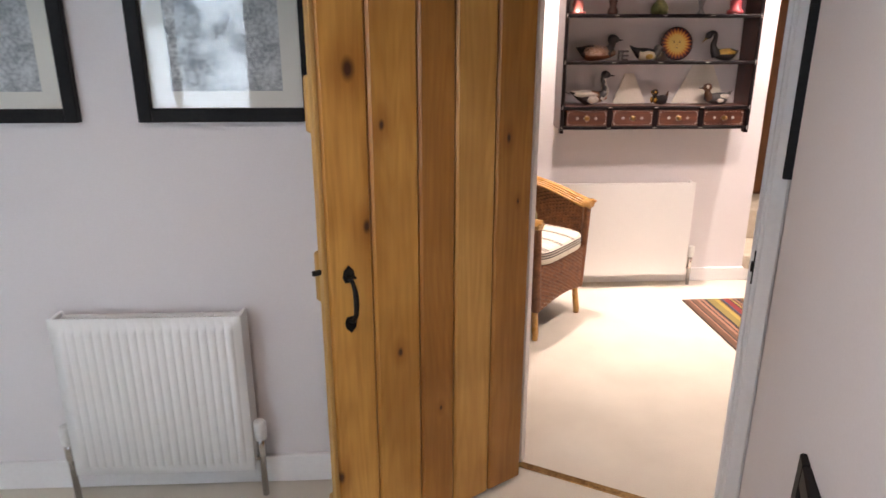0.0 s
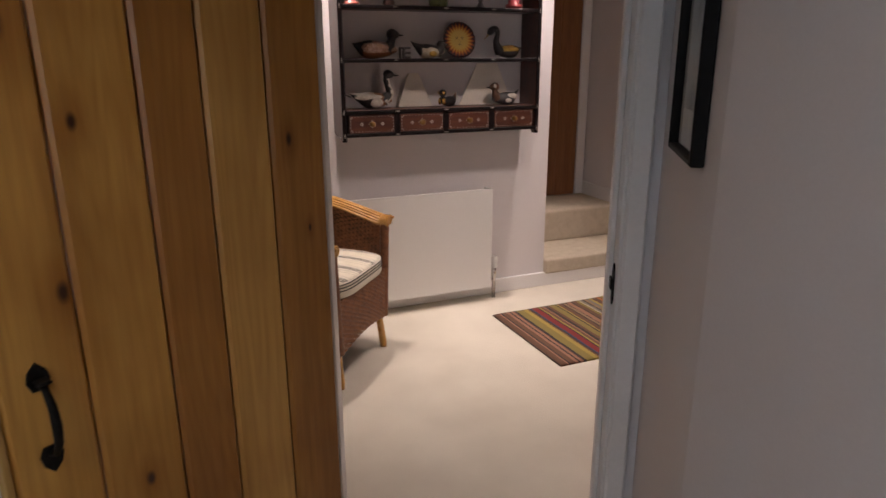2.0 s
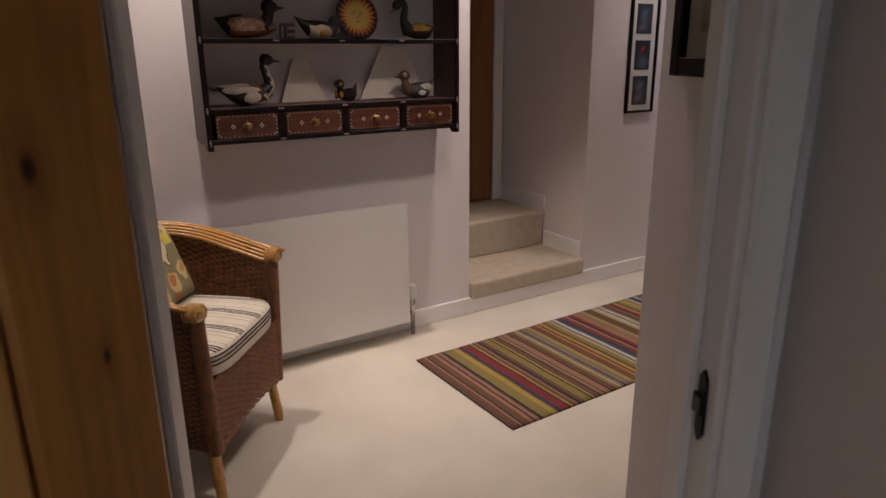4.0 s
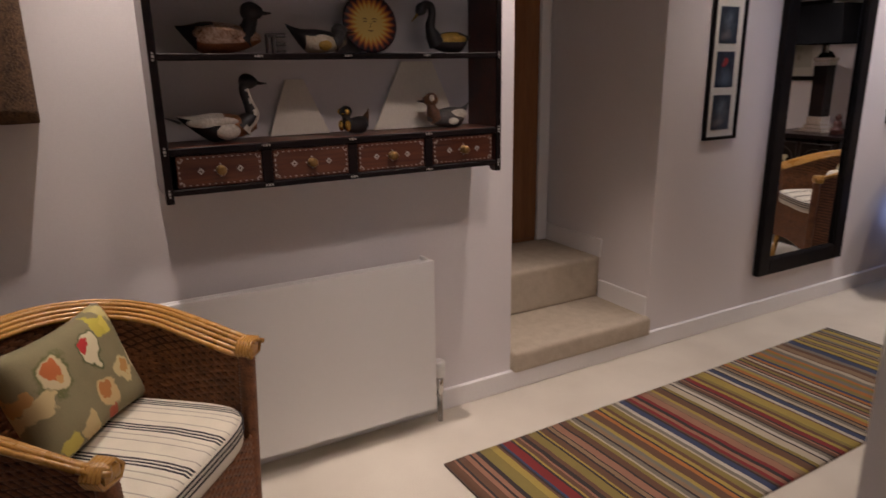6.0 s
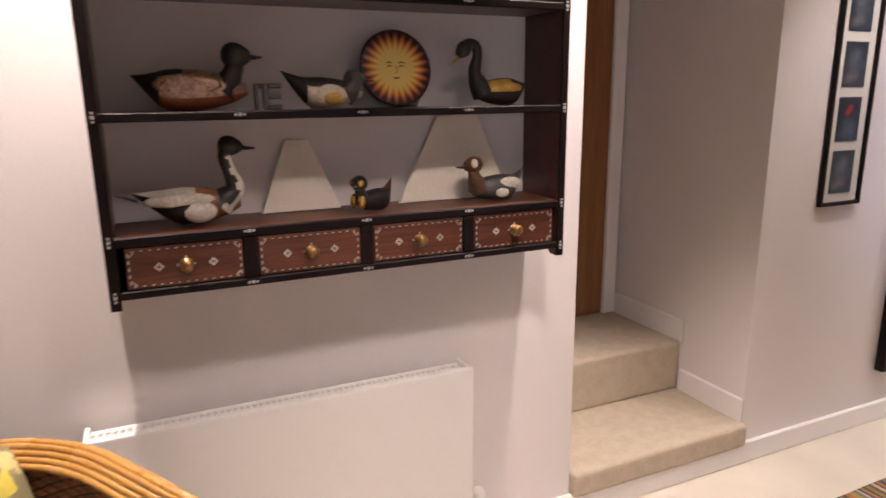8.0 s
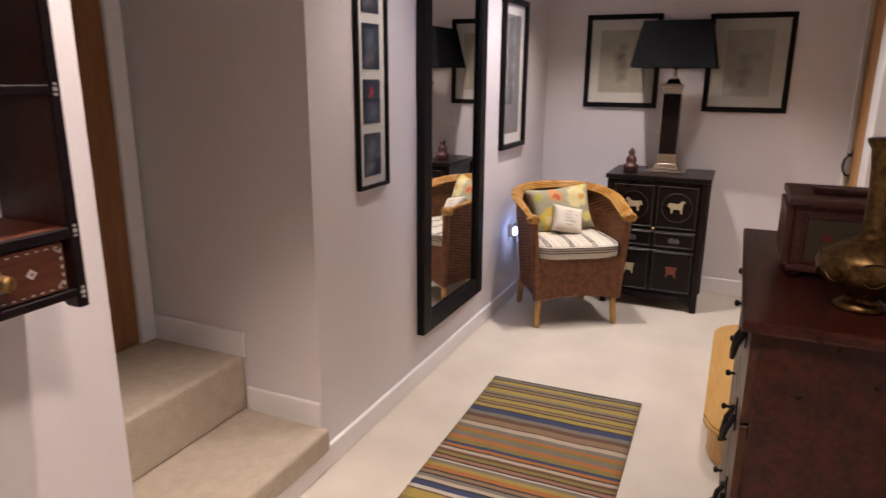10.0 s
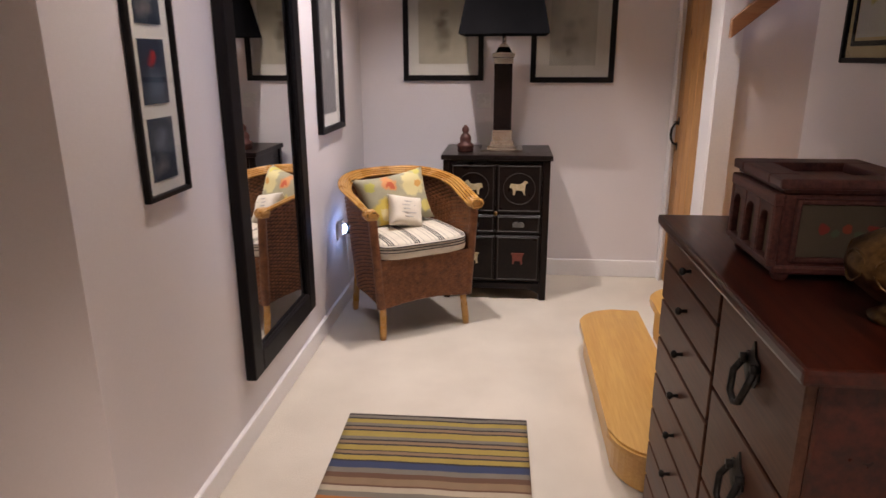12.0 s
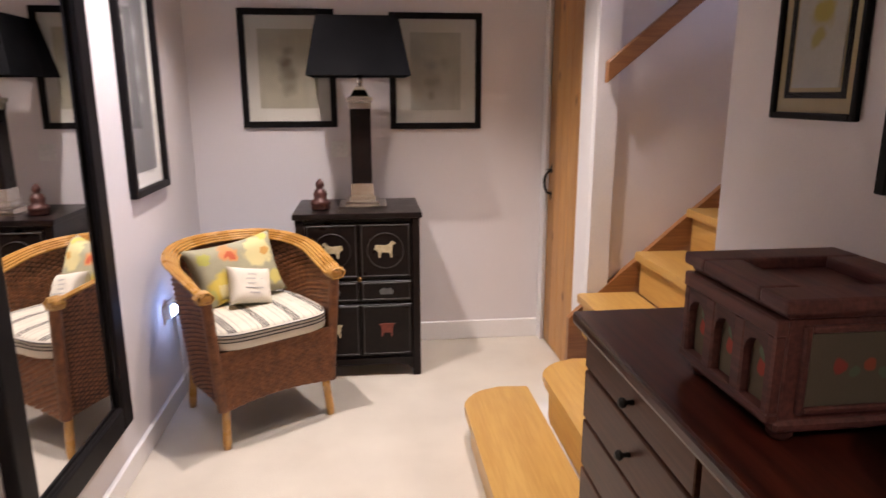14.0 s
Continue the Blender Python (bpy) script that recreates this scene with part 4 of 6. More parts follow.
def seat_outline(k):
    pts = []
    for i in range(48):
        a = 2 * math.pi * i / 48
        c, s = math.cos(a), math.sin(a)
        e = 0.42
        pts.append((k * 0.262 * math.copysign(abs(c) ** e, c) * (1 - 0.08 * (s > 0) * s), -0.035 + k * 0.245 * math.copysign(abs(s) ** e, s)))
    return pts


def seat_cushion(m):
    t = thing("seat_cushion", m, "ivory seat cushion with dark ticking stripes, on the chair", "cushion", "striped seat cushions")
    bm = B()
    rings = []
    for k, z in ((0.93, 0.412), (0.99, 0.418), (1.0, 0.435), (1.0, 0.472), (0.985, 0.488), (0.93, 0.496), (0.75, 0.503), (0.45, 0.508), (0.15, 0.510)):
        rings.append([bm.verts.new((x, y, z + 0.002 * noise.noise((x * 9, y * 9, 0)))) for x, y in seat_outline(k)])
    for a, b in zip(rings, rings[1:]):
        for i in range(48):
            f = bm.faces.new((a[i], a[(i + 1) % 48], b[(i + 1) % 48], b[i]))
            f.smooth, f.material_index = True, int(b is rings[1] or b is rings[2] or b is rings[3] or b is rings[4])
    bm.faces.new(rings[0][::-1]), bm.faces.new(rings[-1])
    part("pad", bm, [TICKING, IVORY], t)
    for z in (0.452, 0.466, 0.480):
        bm = B()
        o = seat_outline(1.004)
        tube(bm, [(x, y, z) for x, y in o + o[:1]], 0.0024, 6, caps=False)
        part("piping", bm, PIPING, t, "dark piping line")
    return t


cushion_a = seat_cushion(CH_A)
copy_thing(cushion_a, CH_B)


def pillow(name, m, w, h, d, material, label):
    bm = B()
    n = 20
    fr, bk = [], []
    for j in range(n + 1):
        rf, rb = [], []
        for i in range(n + 1):
            u, v = 2 * i / n - 1, 2 * j / n - 1
            pinch = 1 - 0.13 * (1 - abs(u) ** 2) * abs(v) ** 3
            pinch2 = 1 - 0.13 * (1 - abs(v) ** 2) * abs(u) ** 3
            th = d / 2 * max(0.0, (1 - u ** 4) * (1 - v ** 4)) ** 0.5 * (1 + 0.12 * noise.noise((u * 2, v * 2, w)))
            x, z = u * w / 2 * pinch2, v * h / 2 * pinch
            edge = i in (0, n) or j in (0, n)
            a = bm.verts.new((x, -th, z))
            rf.append(a)
            rb.append(a if edge else bm.verts.new((x, th, z)))
        fr.append(rf), bk.append(rb)
    for j in range(n):
        for i in range(n):
            bm.faces.new((fr[j][i], fr[j][i + 1], fr[j + 1][i + 1], fr[j + 1][i])).smooth = True
            bm.faces.new((bk[j][i], bk[j + 1][i], bk[j + 1][i + 1], bk[j][i + 1])).smooth = True
    return single(name, bm, material, m, label, "cushion")


SAGE = (0.25, 0.215, 0.115)
FLORAL = blotches("sage_floral_cotton", SAGE, [
    (-0.11, 0.05, 0.058, (0.12, 0.12, 0.04)), (-0.11, 0.05, 0.050, (0.58, 0.48, 0.28)), (-0.115, 0.065, 0.028, (0.50, 0.14, 0.04)), (-0.105, 0.04, 0.015, (0.55, 0.30, 0.10)),
    (0.03, 0.055, 0.050, (0.08, 0.09, 0.03)), (0.03, 0.055, 0.042, (0.66, 0.58, 0.38)), (0.015, 0.075, 0.018, (0.50, 0.03, 0.03)),
    (0.10, 0.095, 0.030, (0.50, 0.42, 0.06)), (0.13, 0.09, 0.02, (0.58, 0.48, 0.08)), (0.02, -0.06, 0.040, (0.58, 0.42, 0.20)), (0.015, -0.05, 0.02, (0.45, 0.18, 0.05)),
    (0.11, -0.035, 0.038, (0.60, 0.48, 0.24)), (0.12, -0.03, 0.017, (0.52, 0.26, 0.07)), (0.19, -0.02, 0.04, (0.60, 0.50, 0.30)), (-0.17, 0.0, 0.032, (0.56, 0.44, 0.22)), (-0.19, 0.035, 0.02, (0.50, 0.28, 0.10)),
    (-0.08, -0.10, 0.035, (0.55, 0.42, 0.20)), (0.02, -0.115, 0.022, (0.45, 0.10, 0.05)), (-0.15, -0.11, 0.03, (0.55, 0.45, 0.10)), (0.16, 0.12, 0.03, (0.55, 0.47, 0.20))], soft=0.14, wobble=0.075)
FLORAL_B = blotches("pale_floral_cotton", (0.42, 0.39, 0.26), [
    (-0.03, 0.08, 0.045, (0.64, 0.30, 0.12)), (-0.03, 0.07, 0.022, (0.55, 0.12, 0.05)), (-0.08, -0.07, 0.085, (0.66, 0.50, 0.09)), (-0.08, -0.07, 0.04, (0.70, 0.60, 0.30)),
    (0.10, 0.06, 0.075, (0.68, 0.60, 0.30)), (0.13, 0.05, 0.022, (0.64, 0.36, 0.10)), (0.15, 0.12, 0.03, (0.62, 0.55, 0.14)), (0.16, -0.07, 0.04, (0.64, 0.54, 0.16)),
    (-0.15, 0.08, 0.03, (0.46, 0.44, 0.10)), (-0.16, -0.08, 0.03, (0.5, 0.46, 0.14))], soft=0.2, wobble=0.075)
pillow("floral_cushion", CH_A @ pose(0.055, 0.09, 0.635, -22, 2, 8), 0.44, 0.30, 0.12, FLORAL, "sage green cushion printed with flowers, on the armchair")
pillow("floral_cushion", CH_B @ pose(-0.01, 0.115, 0.632, -20, -5, 4), 0.43, 0.29, 0.14, FLORAL_B, "sage and yellow flowered cushion, on the armchair")
sm = pillow("motto_cushion", CH_B @ pose(0.0, -0.01, 0.588, -30, 12, 0), 0.20, 0.175, 0.095, IVORY, "small cream cushion with lines of grey stitching")
bm = B()
for k, (z, w) in enumerate(((0.04, 0.05), (0.02, 0.075), (0.0, 0.06), (-0.02, 0.08), (-0.042, 0.045))):
    box(bm, -w / 2, w / 2, -0.0482, -0.040, z - 0.0022, z + 0.0022)
part("stitching", bm, mat("grey_stitching", (0.48, 0.46, 0.43), rough=0.9), sm, "grey lettering lines")

# ---- shelf unit with drawers ----
SX0, SX1, SY0 = 1.905, 3.028, 5.846
def shelf_unit():
    t = thing("wall_shelf", pose(SX0, SY0, 0), "dark wooden wall shelf with four inlaid drawers", "shelf")
    w, d = SX1 - SX0, YN - SY0 - 0.001
    th = 0.018
    prof = [(0.0, 1.0), (0.0, 1.99), (0.03, 2.02), (d, 2.02), (d, 1.03), (d - 0.05, 1.02), (0.05, 1.02), (0.03, 1.0)]
    for x in (0.0, w - th):
        bm = B()
        vs0 = [bm.verts.new((x, y, z)) for y, z in prof]
        vs1 = [bm.verts.new((x + th, y, z)) for y, z in prof]
        bm.faces.new(vs0), bm.faces.new(vs1[::-1])
        for i in range(len(prof)):
            j = (i + 1) % len(prof)
            bm.faces.new((vs0[i], vs0[j], vs1[j], vs1[i]))
        part("side_panel", bm, DARK_WOOD, t)
        bm = B()
        box(bm, x - 0.002, x + th + 0.002, -0.006, 0.0, 1.0, 1.99, 0.002)
        part("side_edge", bm, BLACK_WOOD, t, "black edge strip")
    for z in (1.392, 1.645, 1.95):
        bm = B()
        box(bm, th, w - th, 0.004, d, z, z + 0.014, 0.002)
        part("shelf_board", bm, DARK_WOOD, t)
        bm = B()
        box(bm, th, w - th, -0.006, 0.004, z - 0.003, z + 0.016, 0.003)
        part("shelf_lip", bm, BLACK_WOOD, t, "black shelf edge")
    bm = B()
    box(bm, th, w - th, 0.0, d, 1.142, 1.156, 0.002)
    part("drawer_top", bm, RED_WOOD, t)
    bm = B()
    box(bm, th, w - th, 0.0, d, 1.026, 1.036, 0.002)
    part("drawer_base", bm, BLACK_WOOD, t)
    bm = B()
    box(bm, th, w - th, -0.006, 0.006, 1.022, 1.040, 0.003)
    box(bm, th, w - th, -0.006, 0.006, 1.134, 1.156, 0.003)
    cell = (w - 2 * th) / 4
    for i in (1, 2, 3):
        x = th + cell * i
        box(bm, x - 0.015, x + 0.015, -0.006, 0.006, 1.040, 1.134, 0.002)
    part("drawer_frame", bm, BLACK_WOOD, t)
    bm = B()
    box(bm, th, w - th, 0.10, d, 1.036, 1.142)
    part("drawer_housing", bm, BLACK_WOOD, t)
    for i in range(4):
        a, b = th + cell * i + 0.015, th + cell * (i + 1) - 0.015
        bm = B()
        box(bm, a + 0.002, b - 0.002, -0.003, 0.095, 1.042, 1.132, 0.002)
        dr = part("drawer", bm, RED_WOOD, t)
        bm = B()
        cx, cz = (a + b) / 2, 1.087
        hw, hh = (b - a) / 2 - 0.008, 0.038
        n = 13
        for k in range(n):
            x = cx - hw + 2 * hw * (k + 0.5) / n
            for z in (cz - hh, cz + hh):
                box(bm, x - 0.0028, x + 0.0028, -0.0042, -0.003, z - 0.0012, z + 0.0012)
        for k in range(5):
            z = cz - hh + 2 * hh * (k + 0.5) / 5
            for x in (cx - hw, cx + hw):
                box(bm, x - 0.0016, x + 0.0016, -0.0042, -0.003, z - 0.0035, z + 0.0035)
        for sx in (-1, 1):
            for sz in (-1, 1):
                for q in (0.007,):
                    box(bm, -q, q, -0.0005, 0.0007, -0.0012, 0.0012, m=Matrix.Translation((cx + sx * (hw - q), -0.0038, cz + sz * (hh - q))) @ pose(0, 0, 0, 0, 45 * sx * sz, 0))
        for dx, s in ((-0.055, 0.007), (0.055, 0.007), (0, 0.017)):
            for k in range(8):
                ang = math.pi / 4 * k
                r = s * (1.0 if k % 2 == 0 else 0.72)
                box(bm, -0.0022, 0.0022, -0.0005, 0.0007, -0.0022, 0.0022, m=Matrix.Translation((cx + dx + r * math.cos(ang), -0.0038, cz + r * math.sin(ang))) @ pose(0, 0, 0, 0, 45, 0))
        tagged(part("inlay", bm, INLAY, dr, "white dashed inlay"), kind="stuff")
        bm = B()
        lathe(bm, [(0.014, 0), (0.013, 0.003), (0.006, 0.005), (0.006, 0.009), (0.012, 0.013), (0.0145, 0.019), (0.011, 0.025), (0.003, 0.028)], 16)
        part("knob", bm, BRASS, dr, "turned wooden knob", pose(cx, -0.003, cz, 90))
    bm = B()
    for z in (1.03, 1.148, 1.40, 1.653):
        for k in range(5):
            x = th / 2 if k == 0 else (w - th / 2 if k == 4 else th + cell * k)
            for q in (-0.009, 0.0, 0.009):
                s = 0.0025 if q else 0.0035
                if k in (0, 4):
                    box(bm, x - s, x + s, -0.0075, -0.006, z + q - s, z + q + s)
                else:
                    box(bm, x + q - s, x + q + s, -0.0075, -0.006, z - s, z + s)
    tagged(part("edge_inlay", bm, INLAY, t, "white inlaid dots"), kind="stuff")
    return t


shelf_unit()


# ---- carved birds ----
def bird(name, m, length, body, neck, bill, mats, label, tail=0.25, fat=0.36, height=0.38, tail_up=0.05, head=0.036, extra=(), bib=None):
    """One carved decoy: body along x (breast at +x), a neck through points, head and bill. mats: body, back, head, bill."""
    bm = B()
    n, secs = 16, 14
    rings = []
    for i in range(secs + 1):
        u = i / secs
        r = math.sin(math.pi * min(0.985, max(0.02, u ** 0.8))) ** 0.45
        if u < tail:
            r *= 0.12 + 0.88 * (u / tail) ** 0.8
        x = -length * 0.55 + length * u
        lift = tail_up * max(0, (tail - u) / tail) ** 1.3
        wy, hz = length * fat / 2 * r, length * height / 2 * r
        zc = length * height / 2 + lift
        ring = []
        for k in range(n):
            a = 2 * math.pi * k / n
            z = zc + hz * math.sin(a)
            ring.append(bm.verts.new((x, wy * math.cos(a), max(0.0, z) if u > tail * 0.6 else z)))
        rings.append(ring)
    for i, (a, b) in enumerate(zip(rings, rings[1:])):
        for k in range(n):
            f = bm.faces.new((a[k], a[(k + 1) % n], b[(k + 1) % n], b[k]))
            f.smooth = True
            f.material_index = body(i / secs, math.sin(2 * math.pi * (k + 0.5) / n), math.cos(2 * math.pi * (k + 0.5) / n))
    bm.faces.new(rings[0][::-1]), bm.faces.new(rings[-1])
    pts, rads, slot = neck
    pts, rads = [(pts[0][0] - 0.012, 0, length * height * 0.45)] + pts, [rads[0] * 1.15] + rads
    for (ex, ey, ez), (ra, rb, rc), es in extra:
        for sy in (-1, 1):
            grid = [[bm.verts.new((ex + ra * math.sin(th) * math.cos(ph), sy * ey + rb * math.sin(th) * math.sin(ph), ez + rc * math.cos(th))) for ph in [math.pi * 2 * q / 12 for q in range(12)]] for th in [math.pi * (q + 0.5) / 8 for q in range(8)]]
            for ga, gb in zip(grid, grid[1:]):
                for q in range(12):
                    f = bm.faces.new((ga[q], ga[(q + 1) % 12], gb[(q + 1) % 12], gb[q]))
                    f.smooth, f.material_index = True, es
            for ga in (grid[0], grid[-1]):
                bm.faces.new(ga).material_index = es
    fine_p, fine_r = [], []
    for i in range(len(pts) - 1):
        q = [Vector(pts[max(0, min(len(pts) - 1, i + k))]) for k in (-1, 0, 1, 2)]
        for k in range(5):
            u = k / 5
            fine_p.append(0.5 * (2 * q[1] + (q[2] - q[0]) * u + (2 * q[0] - 5 * q[1] + 4 * q[2] - q[3]) * u * u + (3 * q[1] - q[0] - 3 * q[2] + q[3]) * u ** 3))
            fine_r.append(rads[i] + (rads[i + 1] - rads[i]) * (u * u * (3 - 2 * u)))
    fine_p.append(Vector(pts[-1])), fine_r.append(rads[-1])
    old = set(bm.faces)
    tube(bm, fine_p, fine_r, 14, slot)
    if bib is not None:
        for f in set(bm.faces) - old:
            c = f.calc_center_median()
            near = min(fine_p, key=lambda p: (p - c).length)
            if c.x - near.x > 0.003 and c.z < fine_p[-1].z - 0.02:
                f.material_index = bib
    hx, hy, hz = pts[-1]
    d = Vector(bill[0]).normalized()
    hp = Vector((hx, hy, hz))
    rows_ = [(-1.0, 0.12), (-0.94, 0.42), (-0.8, 0.64), (-0.55, 0.84), (-0.2, 0.94), (0.15, 0.92), (0.5, 0.78), (0.85, 0.56), (1.1, 0.36)]
    tube(bm, [hp + d * head * a for a, _ in rows_], [head * b for _, b in rows_], 14, 2)
    tube(bm, [hp + d * head * 0.8, hp + d * (head * 0.8 + bill[1] * 0.5) - Vector((0, 0, 0.002)), hp + d * (head * 0.8 + bill[1])], [head * 0.36, head * 0.24, head * 0.1], 8, 3, flat=0.7)
    return single(name, bm, mats, m, label, "decoy bird", "carved birds on the shelf")


C = lambda nme, a, b=None, r=0.45, me=0.0: mat(nme, a, b or tuple(x * 0.55 for x in a), r, 40, 0.15, 160, metal=me)
B_BLACK, B_SILVER, B_CREAM = C("bird_black", (0.018, 0.016, 0.018)), C("bird_copper_leaf", (0.55, 0.42, 0.34), (0.28, 0.16, 0.10), 0.3, 0.6), C("bird_cream", (0.66, 0.60, 0.48), (0.52, 0.42, 0.28))
B_BROWN, B_YEL, B_WHITE = C("bird_brown", (0.13, 0.055, 0.025)), C("bird_yellow", (0.55, 0.34, 0.06)), C("bird_white", (0.70, 0.67, 0.60), (0.5, 0.46, 0.4))
B_GREY, B_GOLD, B_RUST = C("bird_grey", (0.085, 0.08, 0.08)), C("bird_gold", (0.85, 0.58, 0.16), (0.7, 0.42, 0.1), 0.22, 1.0), C("bird_rust", (0.30, 0.12, 0.045))
YD = 5.925
Z2, Z1 = 1.4075, 1.1575
bird("carved_duck", pose(2.12, YD, Z2), 0.235, lambda u, s, c: 2 if u < 0.16 or (u < 0.4 and s > 0.8) else (1 if s < -0.45 else 0), ([(0.062, 0, 0.055), (0.078, 0, 0.085), (0.084, 0, 0.118)], [0.030, 0.021, 0.019], 2), ((1, -0.15, -0.06), 0.034), [B_SILVER, B_RUST, B_BLACK, B_BLACK], "carved duck with coppery body and black head", head=0.030, tail_up=0.03, extra=[((-0.02, 0.032, 0.055), (0.07, 0.012, 0.024), 0)])
bird("carved_duck", pose(2.405, YD - 0.005, Z2), 0.19, lambda u, s, c: 1 if s > 0.35 or u < 0.22 else 0, ([(0.055, 0, 0.04), (0.066, 0, 0.055), (0.070, 0.01, 0.068)], [0.026, 0.02, 0.018], 2), ((1, -0.5, -0.1), 0.03), [B_CREAM, B_BLACK, B_GREY, B_BROWN, B_YEL], "small cream duck with dark back and raised tail", head=0.024, tail_up=0.05, tail=0.35, extra=[((0.0, 0.026, 0.03), (0.042, 0.014, 0.026), 0), ((0.006, 0.034, 0.024), (0.024, 0.010, 0.016), 4)])
bird("carved_swan", pose(2.865, YD, Z2, 0, 0, 180), 0.16, lambda u, s, c: 1 if 0.3 < u < 0.75 and 0.1 < s < 0.85 else 0, ([(0.055, 0, 0.05), (0.068, 0, 0.085), (0.060, 0, 0.125), (0.066, 0, 0.150), (0.088, 0, 0.153), (0.100, 0, 0.140)], [0.026, 0.017, 0.013, 0.013, 0.014, 0.016], 0), ((0.7, 0, -0.75), 0.038), [B_BLACK, B_YEL, B_BLACK, B_YEL], "black carved swan with curved neck and yellow wing", head=0.021, tail_up=0.02, height=0.44, fat=0.42, extra=[((-0.025, 0.026, 0.045), (0.034, 0.010, 0.014), 1)])
bird("carved_pintail", pose(2.09, YD, Z1), 0.225, lambda u, s, c: 1 if u > 0.5 else (2 if s < 0.2 else 0), ([(0.066, 0, 0.05), (0.092, 0, 0.075), (0.082, 0, 0.115), (0.074, 0, 0.150), (0.086, 0, 0.172)], [0.030, 0.021, 0.015, 0.015, 0.018], 3), ((1, -0.1, -0.12), 0.036), [B_WHITE, B_RUST, B_BLACK, B_BLACK], "carved pintail with white body and dark head", head=0.025, tail_up=0.035, tail=0.42, extra=[((-0.03, 0.030, 0.060), (0.075, 0.012, 0.016), 0), ((0.01, 0.034, 0.032), (0.036, 0.012, 0.024), 0)], bib=0)
bm = B()
tube(bm, [(0, 0, 0), (-0.022, -0.006, 0.010), (-0.044, -0.016, 0.018)], [0.004, 0.003, 0.0012], 6)
part("tail_feather", bm, B_GREY, bpy.data.objects["carved_pintail"], "long grey tail feather", pose(-0.115, 0, 0.06))
bird("carved_duck", pose(2.505, YD - 0.02, Z1, 0, 0, 205), 0.12, lambda u, s, c: 1 if u < 0.15 else 0, ([(0.034, 0, 0.03), (0.042, 0, 0.055), (0.044, 0, 0.072)], [0.018, 0.013, 0.012], 2), ((0.9, 0.4, -0.1), 0.016), [B_BLACK, B_BROWN, B_BLACK, B_GOLD], "small black duck with gold markings", head=0.021, height=0.46, fat=0.44, extra=[((0.052, 0.012, 0.074), (0.010, 0.011, 0.011), 3), ((0.050, 0.014, 0.030), (0.010, 0.010, 0.018), 3)])
bird("carved_duck", pose(2.85, YD - 0.01, Z1, 0, 0, 180), 0.165, lambda u, s, c: 0, ([(0.052, 0, 0.05), (0.060, 0, 0.075), (0.062, 0, 0.098)], [0.024, 0.016, 0.015], 2), ((1, 0, -0.08), 0.030), [B_GREY, B_WHITE, B_BROWN, B_BLACK], "grey carved duck with white wings and brown head", head=0.025, height=0.42, fat=0.42, extra=[((-0.035, 0.026, 0.046), (0.034, 0.009, 0.018), 1), ((-0.01, 0.032, 0.024), (0.02, 0.006, 0.013), 1), ((0.066, 0.013, 0.102), (0.011, 0.013, 0.013), 1)])
# letter ornament and two tapered shapes, paler than the wall
PEWTER = mat("pewter", (0.16, 0.15, 0.15), (0.10, 0.09, 0.09), 0.35, 30, 0.1, 80, metal=0.8)
bm = B()
box(bm, 0, 0.012, 0, 0.018, 0, 0.058, 0.002)
for z in (0, 0.023, 0.047):
    box(bm, 0.012, 0.042, 0, 0.018, z, z + 0.011, 0.002)
box(bm, -0.018, -0.010, 0, 0.018, 0, 0.058, 0.002)
box(bm, -0.01, 0.0, 0, 0.018, 0.047, 0.058, 0.002)
single("letter_ornament", bm, PEWTER, pose(2.258, YD - 0.01, Z2), "small grey metal letter ornament on the shelf", "ornament")
TAPER_PALE = mat("pale_taper", (0.84, 0.78, 0.68), (0.78, 0.72, 0.62), 0.8, 8, 0.1, 100)
for x, a, b, c, d, h in ((2.348, -0.10, 0.10, 0.029, -0.029, 0.176), (2.79, -0.186, 0.146, 0.062, -0.059, 0.228)):
    bm = B()
    prism(bm, [(a, 0), (b, 0), (c, h), (d, h)], 0.010, bevel=0.0015)
    single("tapered_shape", bm, TAPER_PALE, pose(x, 6.018 - h * 0.16, Z1, -9), "pale tapered shape leaning against the wall", "board", "tapered boards on the shelf")

# sun plate: painted disc
bm = B()
lathe(bm, [(0.093, 0.0), (0.095, 0.005), (0.087, 0.008), (0.05, 0.005), (0.01, 0.004)], 40)
SUNP = mat("sun_plate_glaze", (1, 1, 1), rough=0.3)
n, ln = SUNP.node_tree.nodes, SUNP.node_tree.links
p = n["Principled BSDF"]
tc, sep, ln_, at, r1, ramp = n.new("ShaderNodeTexCoord"), n.new("ShaderNodeSeparateXYZ"), n.new("ShaderNodeVectorMath"), n.new("ShaderNodeMath"), n.new("ShaderNodeMath"), n.new("ShaderNodeValToRGB")
ln.new(tc.outputs["Object"], sep.inputs[0])
flat = n.new("ShaderNodeCombineXYZ")
ln.new(sep.outputs[0], flat.inputs[0]), ln.new(sep.outputs[1], flat.inputs[1])
ln_.operation = "LENGTH"
ln.new(flat.outputs[0], ln_.inputs[0])
at.operation = "ARCTAN2"
ln.new(sep.outputs[1], at.inputs[0]), ln.new(sep.outputs[0], at.inputs[1])
m1, s1 = n.new("ShaderNodeMath"), n.new("ShaderNodeMath")
m1.operation, m1.inputs[1].default_value = "MULTIPLY", 24.0
s1.operation = "SINE"
ln.new(at.outputs[0], m1.inputs[0]), ln.new(m1.outputs[0], s1.inputs[0])
r1.operation, r1.inputs[1].default_value = "MULTIPLY_ADD", 0.008
ln.new(s1.outputs[0], r1.inputs[0]), ln.new(ln_.outputs["Value"], r1.inputs[2])
dv = n.new("ShaderNodeMath")
dv.operation, dv.inputs[1].default_value = "DIVIDE", 0.1
